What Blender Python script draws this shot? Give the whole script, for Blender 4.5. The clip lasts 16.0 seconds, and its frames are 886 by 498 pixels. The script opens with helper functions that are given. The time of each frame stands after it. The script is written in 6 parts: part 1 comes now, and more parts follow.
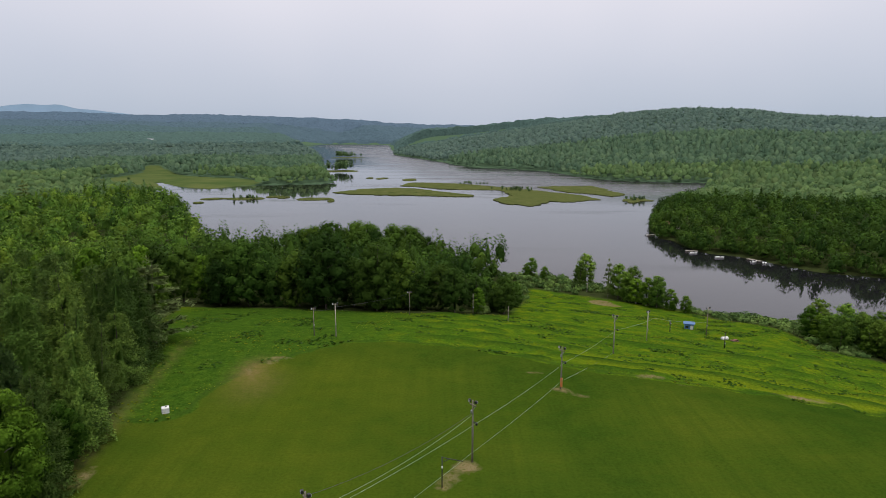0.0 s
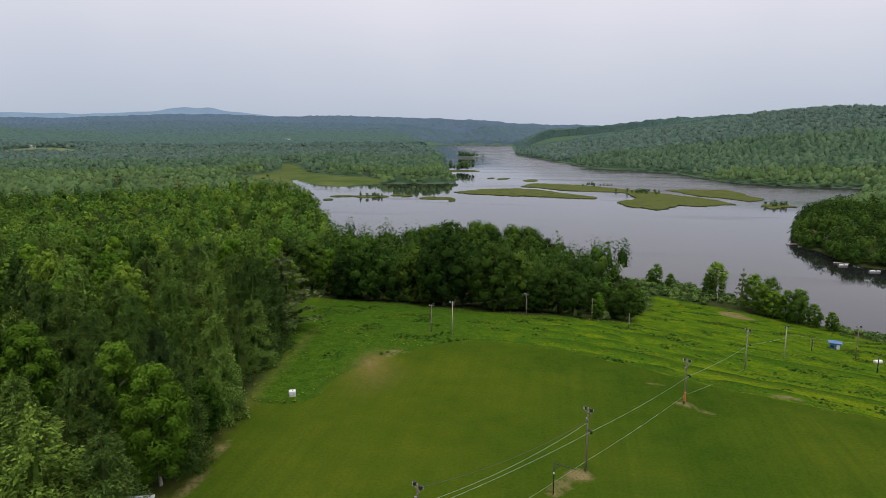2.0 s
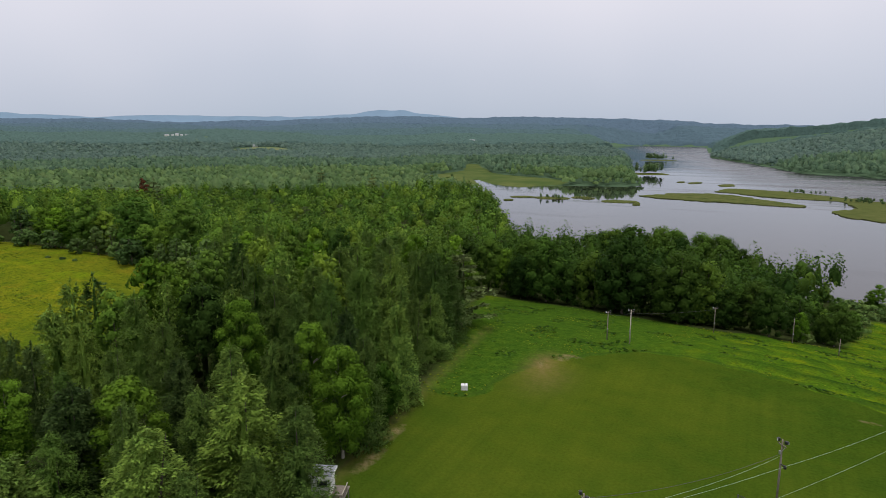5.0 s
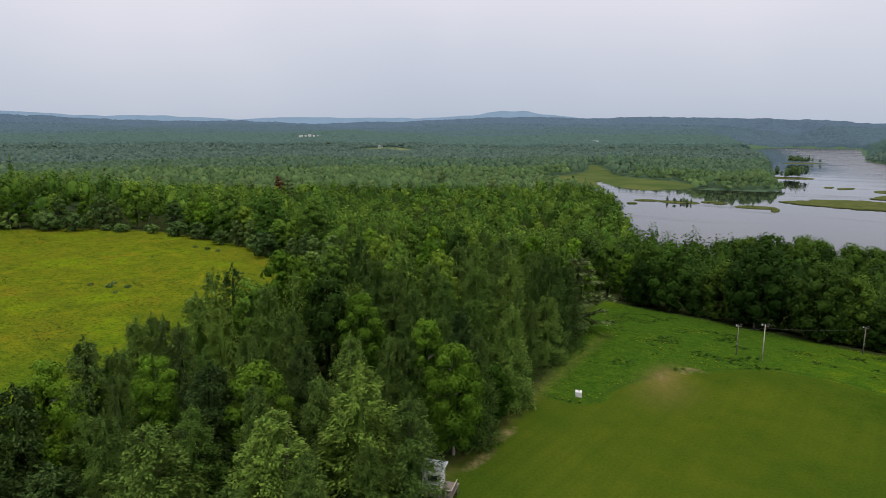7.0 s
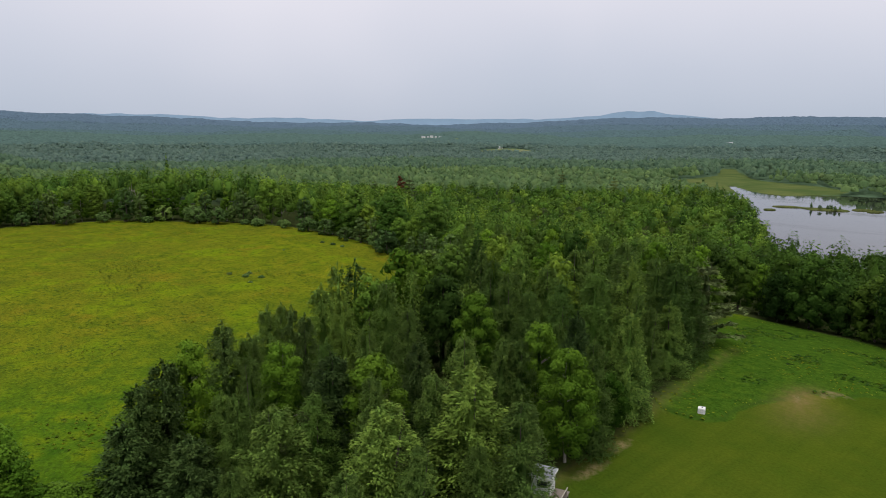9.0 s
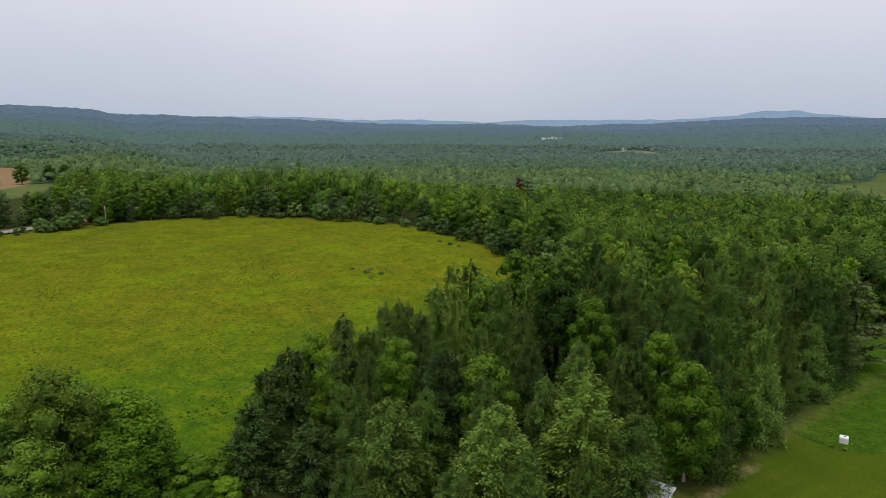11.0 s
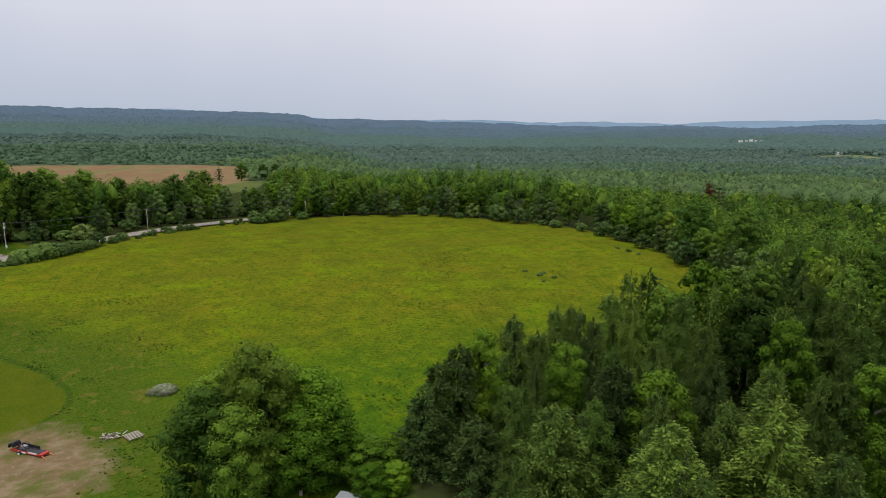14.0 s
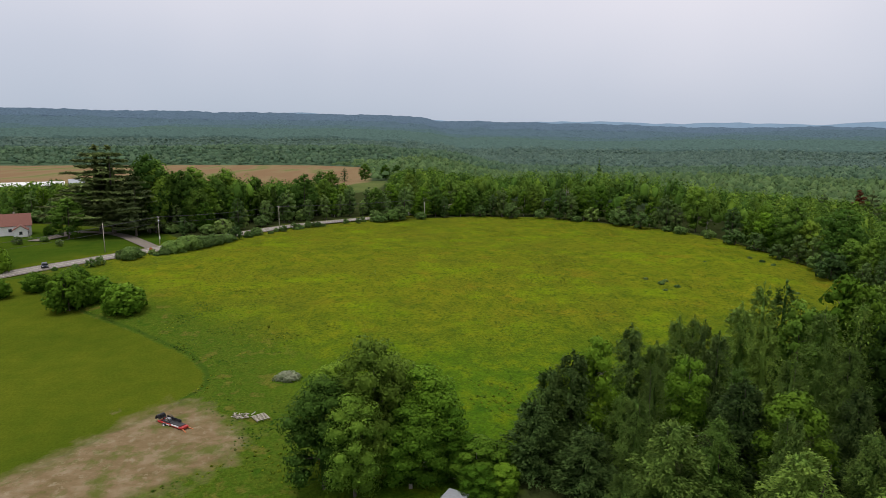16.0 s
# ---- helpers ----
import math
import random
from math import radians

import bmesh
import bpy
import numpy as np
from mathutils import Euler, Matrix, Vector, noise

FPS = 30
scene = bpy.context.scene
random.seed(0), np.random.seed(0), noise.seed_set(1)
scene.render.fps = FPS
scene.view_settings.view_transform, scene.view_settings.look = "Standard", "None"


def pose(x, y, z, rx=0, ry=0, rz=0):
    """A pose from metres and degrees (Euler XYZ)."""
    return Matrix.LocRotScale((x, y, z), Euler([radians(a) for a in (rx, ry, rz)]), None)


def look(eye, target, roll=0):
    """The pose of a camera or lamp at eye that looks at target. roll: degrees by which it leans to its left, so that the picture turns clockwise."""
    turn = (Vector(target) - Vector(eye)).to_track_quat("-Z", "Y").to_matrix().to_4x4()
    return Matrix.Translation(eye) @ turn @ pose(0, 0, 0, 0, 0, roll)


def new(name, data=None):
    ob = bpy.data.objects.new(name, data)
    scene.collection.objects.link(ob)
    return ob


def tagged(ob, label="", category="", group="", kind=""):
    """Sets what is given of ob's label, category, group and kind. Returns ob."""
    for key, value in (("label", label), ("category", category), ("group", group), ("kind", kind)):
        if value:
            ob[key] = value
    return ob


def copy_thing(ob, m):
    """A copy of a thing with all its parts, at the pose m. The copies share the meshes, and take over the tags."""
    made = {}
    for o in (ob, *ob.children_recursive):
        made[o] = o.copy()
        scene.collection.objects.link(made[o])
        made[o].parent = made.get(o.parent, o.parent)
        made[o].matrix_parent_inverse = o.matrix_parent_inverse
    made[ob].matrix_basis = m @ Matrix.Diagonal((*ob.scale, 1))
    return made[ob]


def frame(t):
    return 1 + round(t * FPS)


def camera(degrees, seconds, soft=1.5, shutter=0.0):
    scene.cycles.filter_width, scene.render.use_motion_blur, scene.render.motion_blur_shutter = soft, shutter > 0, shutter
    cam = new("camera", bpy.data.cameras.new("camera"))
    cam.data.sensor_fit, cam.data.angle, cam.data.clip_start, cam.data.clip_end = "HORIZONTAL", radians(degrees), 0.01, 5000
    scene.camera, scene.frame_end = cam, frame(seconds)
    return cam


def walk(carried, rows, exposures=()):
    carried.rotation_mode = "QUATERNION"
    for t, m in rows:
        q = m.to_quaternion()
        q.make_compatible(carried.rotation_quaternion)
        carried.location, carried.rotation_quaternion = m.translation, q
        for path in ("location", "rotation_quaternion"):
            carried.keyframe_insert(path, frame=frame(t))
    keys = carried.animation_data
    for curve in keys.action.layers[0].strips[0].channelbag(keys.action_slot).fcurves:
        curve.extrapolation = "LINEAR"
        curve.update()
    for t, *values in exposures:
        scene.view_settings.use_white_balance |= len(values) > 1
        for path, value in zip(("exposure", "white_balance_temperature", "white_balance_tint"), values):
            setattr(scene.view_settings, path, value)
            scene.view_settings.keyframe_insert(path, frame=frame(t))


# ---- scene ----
import functools

# The camera hangs 44 m over the mown slope and pans slowly to its left.
cam = camera(70.49, 16.0, 0.9)
EYE = 44.0


def pan(t):
    s = t / 16.0
    yaw = 88.093 * s + -1.957 * s * s + 0.361 * s ** 3
    tilt = -10.380 + 0.151 * s + 0.537 * s * s
    roll = 0.039 + 0.006 * s + 0.153 * s * s
    return pose(0, 0, EYE, 0, 0, yaw) @ pose(0, 0, 0, 90 + tilt) @ pose(0, 0, 0, 0, 0, roll)


walk(cam, [(t / 2, pan(t / 2)) for t in range(33)])

# ---- world and light ----
world = bpy.data.worlds.new("overcast_sky")
scene.world = world
world.use_nodes = True
wn, wl = world.node_tree.nodes, world.node_tree.links
sky = wn.new("ShaderNodeTexSky")
sky.sky_type, sky.sun_disc = "NISHITA", False
sky.sun_elevation, sky.sun_rotation = radians(76), radians(139)
sky.air_density, sky.dust_density, sky.ozone_density = 1.0, 3.0, 2.0
cloud = wn.new("ShaderNodeTexNoise")
cloud.inputs["Scale"].default_value, cloud.inputs["Detail"].default_value = 1.6, 3.0
height = wn.new("ShaderNodeSeparateXYZ")
wl.new(wn.new("ShaderNodeTexCoord").outputs["Generated"], height.inputs[0])
level = wn.new("ShaderNodeMath")
level.operation = "MULTIPLY_ADD"
level.inputs[1].default_value = 0.22
wl.new(cloud.outputs["Fac"], level.inputs[0])
wl.new(height.outputs["Z"], level.inputs[2])
tone = wn.new("ShaderNodeValToRGB")
tone.color_ramp.elements.new(0.2)
tone.color_ramp.elements.new(0.34)
for stop, (place, shade) in zip(tone.color_ramp.elements, ((0.09, (0.42, 0.49, 0.60)), (0.19, (0.545, 0.58, 0.68)), (0.34, (0.775, 0.755, 0.825)), (0.6, (0.86, 0.83, 0.88)))):
    stop.position, stop.color = place, (*shade, 1)
wl.new(level.outputs[0], tone.inputs["Fac"])
back_clouds = wn.new("ShaderNodeBackground")
back_clouds.inputs["Strength"].default_value = 1.15
wl.new(tone.outputs["Color"], back_clouds.inputs["Color"])
back_sky = wn["Background"]
back_sky.inputs["Strength"].default_value = 0.07
wl.new(sky.outputs["Color"], back_sky.inputs["Color"])
veil = wn.new("ShaderNodeMixShader")
veil.inputs[0].default_value = 0.86
wl.new(back_sky.outputs[0], veil.inputs[1])
wl.new(back_clouds.outputs[0], veil.inputs[2])
wl.new(veil.outputs[0], wn["World Output"].inputs["Surface"])

sun = new("sun", bpy.data.lights.new("sun", "SUN"))
sun.data.energy, sun.data.angle, sun.data.color = 1.6, radians(25), (1.0, 0.96, 0.9)
sun.matrix_world = look((35, -40, 210), (0, 0, 0))

# ---- shape of the land ----
LAKE_Z = -22.0


def smooth(a):
    a = np.clip(a, 0, 1)
    return a * a * (3 - 2 * a)


def soft(a, w):
    return w * np.logaddexp(0, np.asarray(a) / w)


def lattice(ix, iy, seed):
    h = (ix.astype(np.int64) * 374761393 + iy.astype(np.int64) * 668265263 + seed * 1442695041) & 0xFFFFFFFF
    h = ((h ^ (h >> 13)) * 1274126177) & 0xFFFFFFFF
    return ((h ^ (h >> 16)) & 0xFFFF) / 65535.0


def grain(x, y, size, seed=0):
    """Value noise from 0 to 1 with lumps of that size."""
    x, y = np.asarray(x, float) / size, np.asarray(y, float) / size
    ix, iy = np.floor(x), np.floor(y)
    u, v = smooth(x - ix), smooth(y - iy)
    a, b = lattice(ix, iy, seed), lattice(ix + 1, iy, seed)
    c, d = lattice(ix, iy + 1, seed), lattice(ix + 1, iy + 1, seed)
    return (a * (1 - u) + b * u) * (1 - v) + (c * (1 - u) + d * u) * v


def inside(poly, x, y):
    """Signed distance in metres to a closed outline, positive inside it."""
    x, y = np.asarray(x, float), np.asarray(y, float)
    best, odd = np.full(x.shape, 1e9), np.zeros(x.shape, bool)
    for (ax, ay), (bx, by) in zip(poly, poly[1:] + poly[:1]):
        ex, ey = bx - ax, by - ay
        k = np.clip(((x - ax) * ex + (y - ay) * ey) / (ex * ex + ey * ey), 0, 1)
        best = np.minimum(best, np.hypot(x - ax - k * ex, y - ay - k * ey))
        if ey:
            odd ^= ((ay > y) != (by > y)) & (x < ax + (y - ay) / ey * ex)
    return np.where(odd, best, -best)


LAKE = [(80, 246), (66, 270), (48, 288), (0, 290), (-60, 298), (-112, 318), (-130, 350), (-152, 392), (-193, 470), (-207, 511), (-237, 564), (-258, 581), (-287, 621), (-342, 690), (-366, 704),
        (-343, 717), (-340, 771), (-377, 833), (-404, 874), (-392, 880), (-353, 817), (-326, 793), (-284, 768), (-268, 800), (-230, 826), (-197, 832), (-167, 840), (-150, 866), (-155, 890), (-184, 998), (-215, 1138),
        (-301, 1580), (-471, 2328), (-714, 3099), (-1000, 4000), (-700, 4150), (-433, 4040), (-327, 3856), (-252, 3205), (-158, 2063), (-80, 1783), (-2, 1513), (53, 1272), (105, 1242), (182, 1150), (207, 1037),
        (227, 946), (258, 901), (322, 869), (470, 850)]
LAKE += [(470, 770), (323, 769), (275, 683), (239, 635), (191, 553), (158, 470), (144, 428), (138, 399), (146, 392), (143, 363), (146, 350), (162, 342), (169, 325), (175, 308), (183, 297), (207, 284), (300, 215), (400, 130),
         (320, 60), (230, 110), (160, 175), (125, 214), (103, 223), (88, 229)]
# the open ground: mown slope, lower slope down to the shore, and the wild meadow
OPEN = [(-77, 13), (-87, 30), (-104, 52), (-116, 88), (-136, 128), (-170, 132), (-208, 134), (-246, 134), (-276, 118), (-300, 96), (-322, 74), (-328, 40),
        (-322, 4), (-304, -28), (-284, -47), (-256, -65), (-222, -84), (-188, -113), (-160, -132), (-60, -150), (60, -120), (150, 0), (140, 100), (114, 148), (102, 160),
        (106, 190), (88, 224), (60, 240), (36, 256), (31, 226), (19, 180), (-14, 177), (-49, 184), (-82, 188), (-70, 150), (-60, 128), (-53, 100),
        (-47, 73), (-43, 58), (-46, 40), (-58, 14)]
LAWN = [(-47, 55), (-48, 76), (-50, 90), (-43, 91), (-40, 94), (-40.5, 99), (-40, 103), (-38.5, 107), (-36.5, 111), (-36, 116), (-32, 118), (-27, 124), (-22, 129), (-18, 131), (-8, 131), (2, 127), (13, 122.5),
        (24, 117.5), (34, 112.5), (43, 108.5), (61, 104), (74, 100), (130, 85), (120, -60), (20, -60), (-30, 0), (-44, 30)]
LAWN_WEST = [(-190, -112), (-171, -99), (-154, -79), (-142, -63), (-126, -45), (-117, -39), (-111, -37), (-104, -39), (-96, -43), (-88, -48), (-75, -54), (-60, -62), (-60, -145), (-150, -140)]
MARSH = [(-330, 705), (-406, 729), (-470, 820), (-460, 885), (-476, 998), (-560, 1180), (-600, 1290), (-570, 1270), (-490, 1110), (-415, 985), (-350, 945), (-288, 915), (-250, 862), (-240, 835), (-284, 768)]
RIDGE = [(-60, 0.02), (-40, 0.02), (-5, 0.012), (1, 0.0125), (4, 0.016), (8, 0.020), (12, 0.0235), (16, 0.0255), (19, 0.0265), (24, 0.025), (30, 0.0285), (34, 0.0275), (40, 0.021), (50, 0.018),
         (65, 0.021), (73, 0.026), (80, 0.029), (90, 0.0305), (96, 0.0300), (105, 0.0305), (112, 0.0305), (122, 0.0315), (140, 0.034)]
NEAR_HILL = [(-60, 0.010), (-36, 0.020), (-30, 0.026), (-25.5, 0.034), (-19, 0.0375), (-14, 0.034), (-11, 0.030), (-6, 0.022), (-2, 0.0145), (2, 0.010), (6, 0.0)]
HILL_FOOT = [(-60, 420), (-36, 430), (-25, 760), (-12, 1010), (0, 1320), (5, 1950)]


def column(table, a):
    return np.interp(a, [p[0] for p in table], [p[1] for p in table])


def land(x, y):
    """Height of the ground."""
    x, y = np.asarray(x, float), np.asarray(y, float)
    r, az = np.hypot(x, y), np.degrees(np.arctan2(-x, y))
    z = 5.0 * smooth((-x - 95) / 140)
    west = smooth((-x - 370) / 300) * smooth((y + 40 + 0.12 * (x + 370)) / 160)
    z = z - 25 * west
    e = y - 130 + 0.4 * soft(x, 10)
    fall = 0.165 * soft(e - 2, 6)
    z = np.minimum(z, z * np.exp(-np.maximum(e, 0) / 40)) - np.minimum(fall, 20 + z * 0) * (1 - 0.999 * west)
    z = np.maximum(z, -20.5) + (grain(x, y, 60, 3) - 0.5) * 1.2 * smooth((r - 60) / 200)
    near = 44 + 20 + column(NEAR_HILL, az) * 2250 - 16
    foot = column(HILL_FOOT, az)
    lift = smooth((r - foot) / (2250 - foot)) * near * smooth((6 - az) / 5)
    far = np.exp(-((r - 4550) / 420) ** 2) * (column(RIDGE, az) * 4550 + 56)
    for crest, before, rise_, wave, seed in ((3050, 450, -0.001, 0.008, 61), (3600, 380, 0.005, 0.011, 62), (4080, 330, 0.010, 0.011, 63)):
        share = rise_ + wave * (grain(az, az * 0, 9.0, seed) * 0.7 + grain(az, az * 0, 3.1, seed + 9) * 0.3 - 0.35)
        far = np.maximum(far, np.exp(-((r - crest) / np.where(r < crest, before, 260)) ** 2) * (np.minimum(share, column(RIDGE, az) * 0.92) * crest + 56) * smooth((az - 6) / 6))
    z = z + np.maximum(lift, far) + smooth((r - 900) / 900) * ((grain(x, y, 420, 5) - 0.5) * 12 + (grain(x, y, 170, 6) - 0.5) * 8)
    z = z + 9 * np.exp(-((x + 2150) ** 2 + (y - 1840) ** 2) / 230 ** 2) + 21 * np.exp(-((x + 1560) ** 2 + (y - 1652) ** 2) / 150 ** 2)
    z = z + 20 * smooth((-x - 1068) / 150) * smooth((az - 86) / 8)
    lake = inside(LAKE, x, y) + (grain(x, y, 14, 9) - 0.5) * 6
    z = np.where(lake > 0, LAKE_Z - np.minimum(3, 0.25 * lake), np.minimum(z, LAKE_Z + 0.25 - np.where(r > 2600, 0.6, 0.16) * lake))
    return z
ROAD_STRIP = [(-140, -158), (-178, -138), (-204, -120), (-236, -94), (-266, -77), (-300, -52), (-335, -14), (-356, 4), (-400, 22), (-397, 34), (-346, 20), (-322, -4), (-290, -42), (-256, -66), (-222, -84), (-188, -113), (-150, -138)]
HOUSE_YARD = [(-180, -136), (-204, -118), (-232, -94), (-250, -88), (-268, -100), (-284, -112), (-296, -140), (-330, -230), (-420, -260), (-420, -330), (-250, -300), (-170, -145)]

# ---- materials ----
DIRT = [(-104, -39), (-97, -30), (-90, -25), (-82, -25), (-76, -31), (-60, -50), (-64, -62), (-80, -52), (-92, -46)]
FIELD = [(-560, -420), (-560, -330), (-570, -250), (-560, -120), (-560, -60), (-620, -35), (-800, -40), (-1000, -70), (-1060, -150), (-1060, -700), (-800, -700)]
PASTURE = [(-400, -420), (-420, -330), (-432, -250), (-425, -110), (-440, -55), (-520, -22), (-640, -15), (-640, -60), (-590, -350), (-560, -420)]
FARM = [(-2150, 1700), (-2020, 1830), (-2080, 1900), (-2160, 1850), (-2215, 1770)]
FARM_EAST = [(-1528, 1486), (-1398, 1610), (-1494, 1712), (-1624, 1588)]
# worn patches on the mown slope: centre and half lengths
WORN = [(38, 111.5, 3.2, 1.0), (45, 108, 1.5, 0.8), (64, 106, 4.0, 1.3), (69, 104.5, 2.5, 0.8), (-34, 117, 0.9, 0.7), (-36.5, 112, 0.6, 1.2), (-32, 119, 2.5, 0.8), (17, 111.7, 1.2, 0.5), (1.0, 75, 1.3, 1.0), (3.2, 77.6, 1.7, 1.5), (0, 73, 0.8, 1.0),
        (20.6, 104, 1.3, 0.9), (-20, 96, 0.6, 0.3), (-45.5, 66, 0.8, 3), (-46.8, 75, 0.7, 2.2), (-100.7, -47.9, 1.0, 0.6), (24, 101, 0.9, 0.4), (60, 233, 4.5, 4.0), (64, 228, 4.5, 1.8)]


def worn(x, y):
    d = np.full(np.shape(x), -8.0)
    for cx, cy, a, b in WORN:
        d = np.maximum(d, (1 - np.hypot((x - cx) / a, (y - cy) / b)) * min(a, b))
    return d



class Paint:
    """A node material with a few short ways to build it."""

    def __init__(self, name, rough=0.8, metal=0.0):
        self.m = bpy.data.materials.new(name)
        self.m.use_nodes = True
        self.n, self.l = self.m.node_tree.nodes, self.m.node_tree.links
        self.b = self.n["Principled BSDF"]
        self.b.inputs["Roughness"].default_value, self.b.inputs["Metallic"].default_value = rough, metal
        self.where = self.n.new("ShaderNodeNewGeometry").outputs["Position"]

    def put(self, value, socket):
        if hasattr(value, "is_output"):
            self.l.new(value, socket)
        elif isinstance(value, tuple):
            socket.default_value = (*value[:3], 1) if len(socket.default_value) == 4 else value
        else:
            socket.default_value = value

    def noise(self, scale, detail=4.0, rough=0.55, stretch=None, own=False):
        t = self.n.new("ShaderNodeTexNoise")
        t.inputs["Scale"].default_value, t.inputs["Detail"].default_value, t.inputs["Roughness"].default_value = scale, detail, rough
        place = self.n.new("ShaderNodeTexCoord").outputs["Object"] if own else self.where
        if stretch:
            s = self.n.new("ShaderNodeMapping")
            s.inputs["Scale"].default_value = stretch
            self.l.new(place, s.inputs["Vector"])
            place = s.outputs[0]
        self.l.new(place, t.inputs["Vector"])
        return t.outputs["Fac"]

    def ramp(self, fac, *stops):
        r = self.n.new("ShaderNodeValToRGB")
        e = r.color_ramp.elements
        while len(e) < len(stops):
            e.new(0.5)
        for k, (at, c) in zip(e, stops):
            k.position, k.color = at, ((*c[:3], 1) if isinstance(c, tuple) else (c, c, c, 1))
        self.put(fac, r.inputs["Fac"])
        return r.outputs["Color"]

    def mix(self, fac, a, b, blend="MIX"):
        x = self.n.new("ShaderNodeMix")
        x.data_type, x.blend_type = "RGBA", blend
        self.put(fac, x.inputs[0])
        self.put(a, x.inputs[6])
        self.put(b, x.inputs[7])
        return x.outputs[2]

    def math(self, how, a, b=0.0):
        x = self.n.new("ShaderNodeMath")
        x.operation = how
        self.put(a, x.inputs[0])
        self.put(b, x.inputs[1])
        return x.outputs[0]

    def attr(self, name):
        a = self.n.new("ShaderNodeAttribute")
        a.attribute_name = name
        return a.outputs["Fac"]

    def zone(self, name, wobble=1.2, edge=0.5, scale=0.35):
        """1 inside the outline kept in that attribute, with an uneven edge."""
        off = self.math("MULTIPLY", self.math("SUBTRACT", self.noise(scale, 4), 0.5), wobble * 4)
        d = self.math("ADD", self.attr(name), off)
        r = self.n.new("ShaderNodeMapRange")
        r.inputs["From Min"].default_value, r.inputs["From Max"].default_value = -edge, edge
        self.l.new(d, r.inputs["Value"])
        return r.outputs[0]

    def color(self, c):
        self.put(c, self.b.inputs["Base Color"])

    def bump(self, height, strength=0.4, dist=0.05):
        b = self.n.new("ShaderNodeBump")
        b.inputs["Strength"].default_value, b.inputs["Distance"].default_value = strength, dist
        self.l.new(height, b.inputs["Height"])
        self.l.new(b.outputs[0], self.b.inputs["Normal"])

    def random(self, island=False):
        if island:
            return self.n.new("ShaderNodeNewGeometry").outputs["Random Per Island"]
        return self.n.new("ShaderNodeObjectInfo").outputs["Random"]


def ground_paint():
    p = Paint("grass_and_soil", 1.0)
    p.b.inputs["Specular IOR Level"].default_value = 0.0
    big, mid, fine = p.noise(0.035, 4), p.noise(0.22, 5), p.noise(2.2, 5, 0.7)
    lawn = p.ramp(big, (0.36, (0.030, 0.066, 0.007)), (0.5, (0.047, 0.083, 0.008)), (0.64, (0.072, 0.102, 0.010)))
    lawn = p.mix(p.ramp(mid, (0.35, 0.0), (0.75, 0.4)), lawn, (0.080, 0.114, 0.010))
    lawn = p.mix(p.ramp(p.noise(0.5, 6, 0.6, (0.25, 1.6, 1)), (0.4, 0.0), (0.8, 0.35)), lawn, (0.036, 0.090, 0.007))
    lawn = p.mix(p.ramp(p.noise(1.0, 3, 0.5, (0.75, 0.03, 1)), (0.40, 0.0), (0.62, 0.34)), lawn, (0.036, 0.070, 0.007))
    lush = p.ramp(mid, (0.3, (0.048, 0.115, 0.008)), (0.5, (0.082, 0.155, 0.009)), (0.72, (0.150, 0.200, 0.008)))
    gold = p.ramp(mid, (0.3, (0.100, 0.142, 0.009)), (0.5, (0.142, 0.172, 0.010)), (0.7, (0.200, 0.208, 0.012)))
    gold = p.mix(p.ramp(big, (0.45, 0.0), (0.62, 0.7)), gold, (0.150, 0.160, 0.012))
    patch = p.noise(0.075, 8, 0.68, (1.0, 0.8, 1))
    gold = p.mix(p.ramp(patch, (0.52, 0.0), (0.63, 0.7)), gold, (0.172, 0.246, 0.008))
    gold = p.mix(p.ramp(p.noise(0.085, 6, 0.65), (0.56, 0.0), (0.68, 0.6)), gold, (0.215, 0.175, 0.014))
    gold = p.mix(p.ramp(p.noise(0.030, 5, 0.6), (0.54, 0.0), (0.66, 0.55)), gold, (0.100, 0.125, 0.012))
    wild = p.mix(p.attr("gold"), lush, gold)
    wild = p.mix(p.ramp(p.noise(0.9, 6, 0.75), (0.50, 0.0), (0.64, 0.85)), wild, (0.042, 0.085, 0.010))
    rank = p.ramp(p.noise(0.18, 6, 0.65), (0.32, (0.046, 0.100, 0.009)), (0.45, (0.085, 0.125, 0.013)), (0.55, (0.060, 0.112, 0.010)), (0.64, (0.135, 0.135, 0.024)), (0.74, (0.070, 0.130, 0.010)))
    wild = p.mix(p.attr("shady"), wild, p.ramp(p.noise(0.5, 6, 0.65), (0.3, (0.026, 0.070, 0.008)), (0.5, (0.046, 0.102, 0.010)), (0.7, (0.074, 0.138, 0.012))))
    wild = p.mix(p.attr("weedy"), wild, rank)
    wild = p.mix(p.math("MULTIPLY", p.attr("sunny"), p.ramp(p.noise(0.3, 5, 0.6), (0.3, 0.4), (0.6, 1.0))), wild, (0.165, 0.215, 0.010))
    wild = p.mix(p.math("MULTIPLY", p.attr("terrace"), p.ramp(mid, (0.35, 0.5), (0.6, 1.0))), wild, (0.022, 0.062, 0.008))
    wild = p.mix(p.ramp(p.noise(2.6, 5, 0.75), (0.52, 0.0), (0.70, 0.6)), wild, (0.045, 0.085, 0.010))
    wild = p.mix(p.ramp(fine, (0.32, 0.55), (0.65, 1.08)), (0, 0, 0), wild)
    # Forest floor pales with distance: haze put into its colour over dark gaps
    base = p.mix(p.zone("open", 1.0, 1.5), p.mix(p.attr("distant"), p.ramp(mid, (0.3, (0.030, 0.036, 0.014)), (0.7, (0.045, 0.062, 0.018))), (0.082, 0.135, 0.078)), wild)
    lawn = p.mix(p.attr("dry"), lawn, p.ramp(mid, (0.3, (0.105, 0.132, 0.009)), (0.7, (0.150, 0.158, 0.012))))
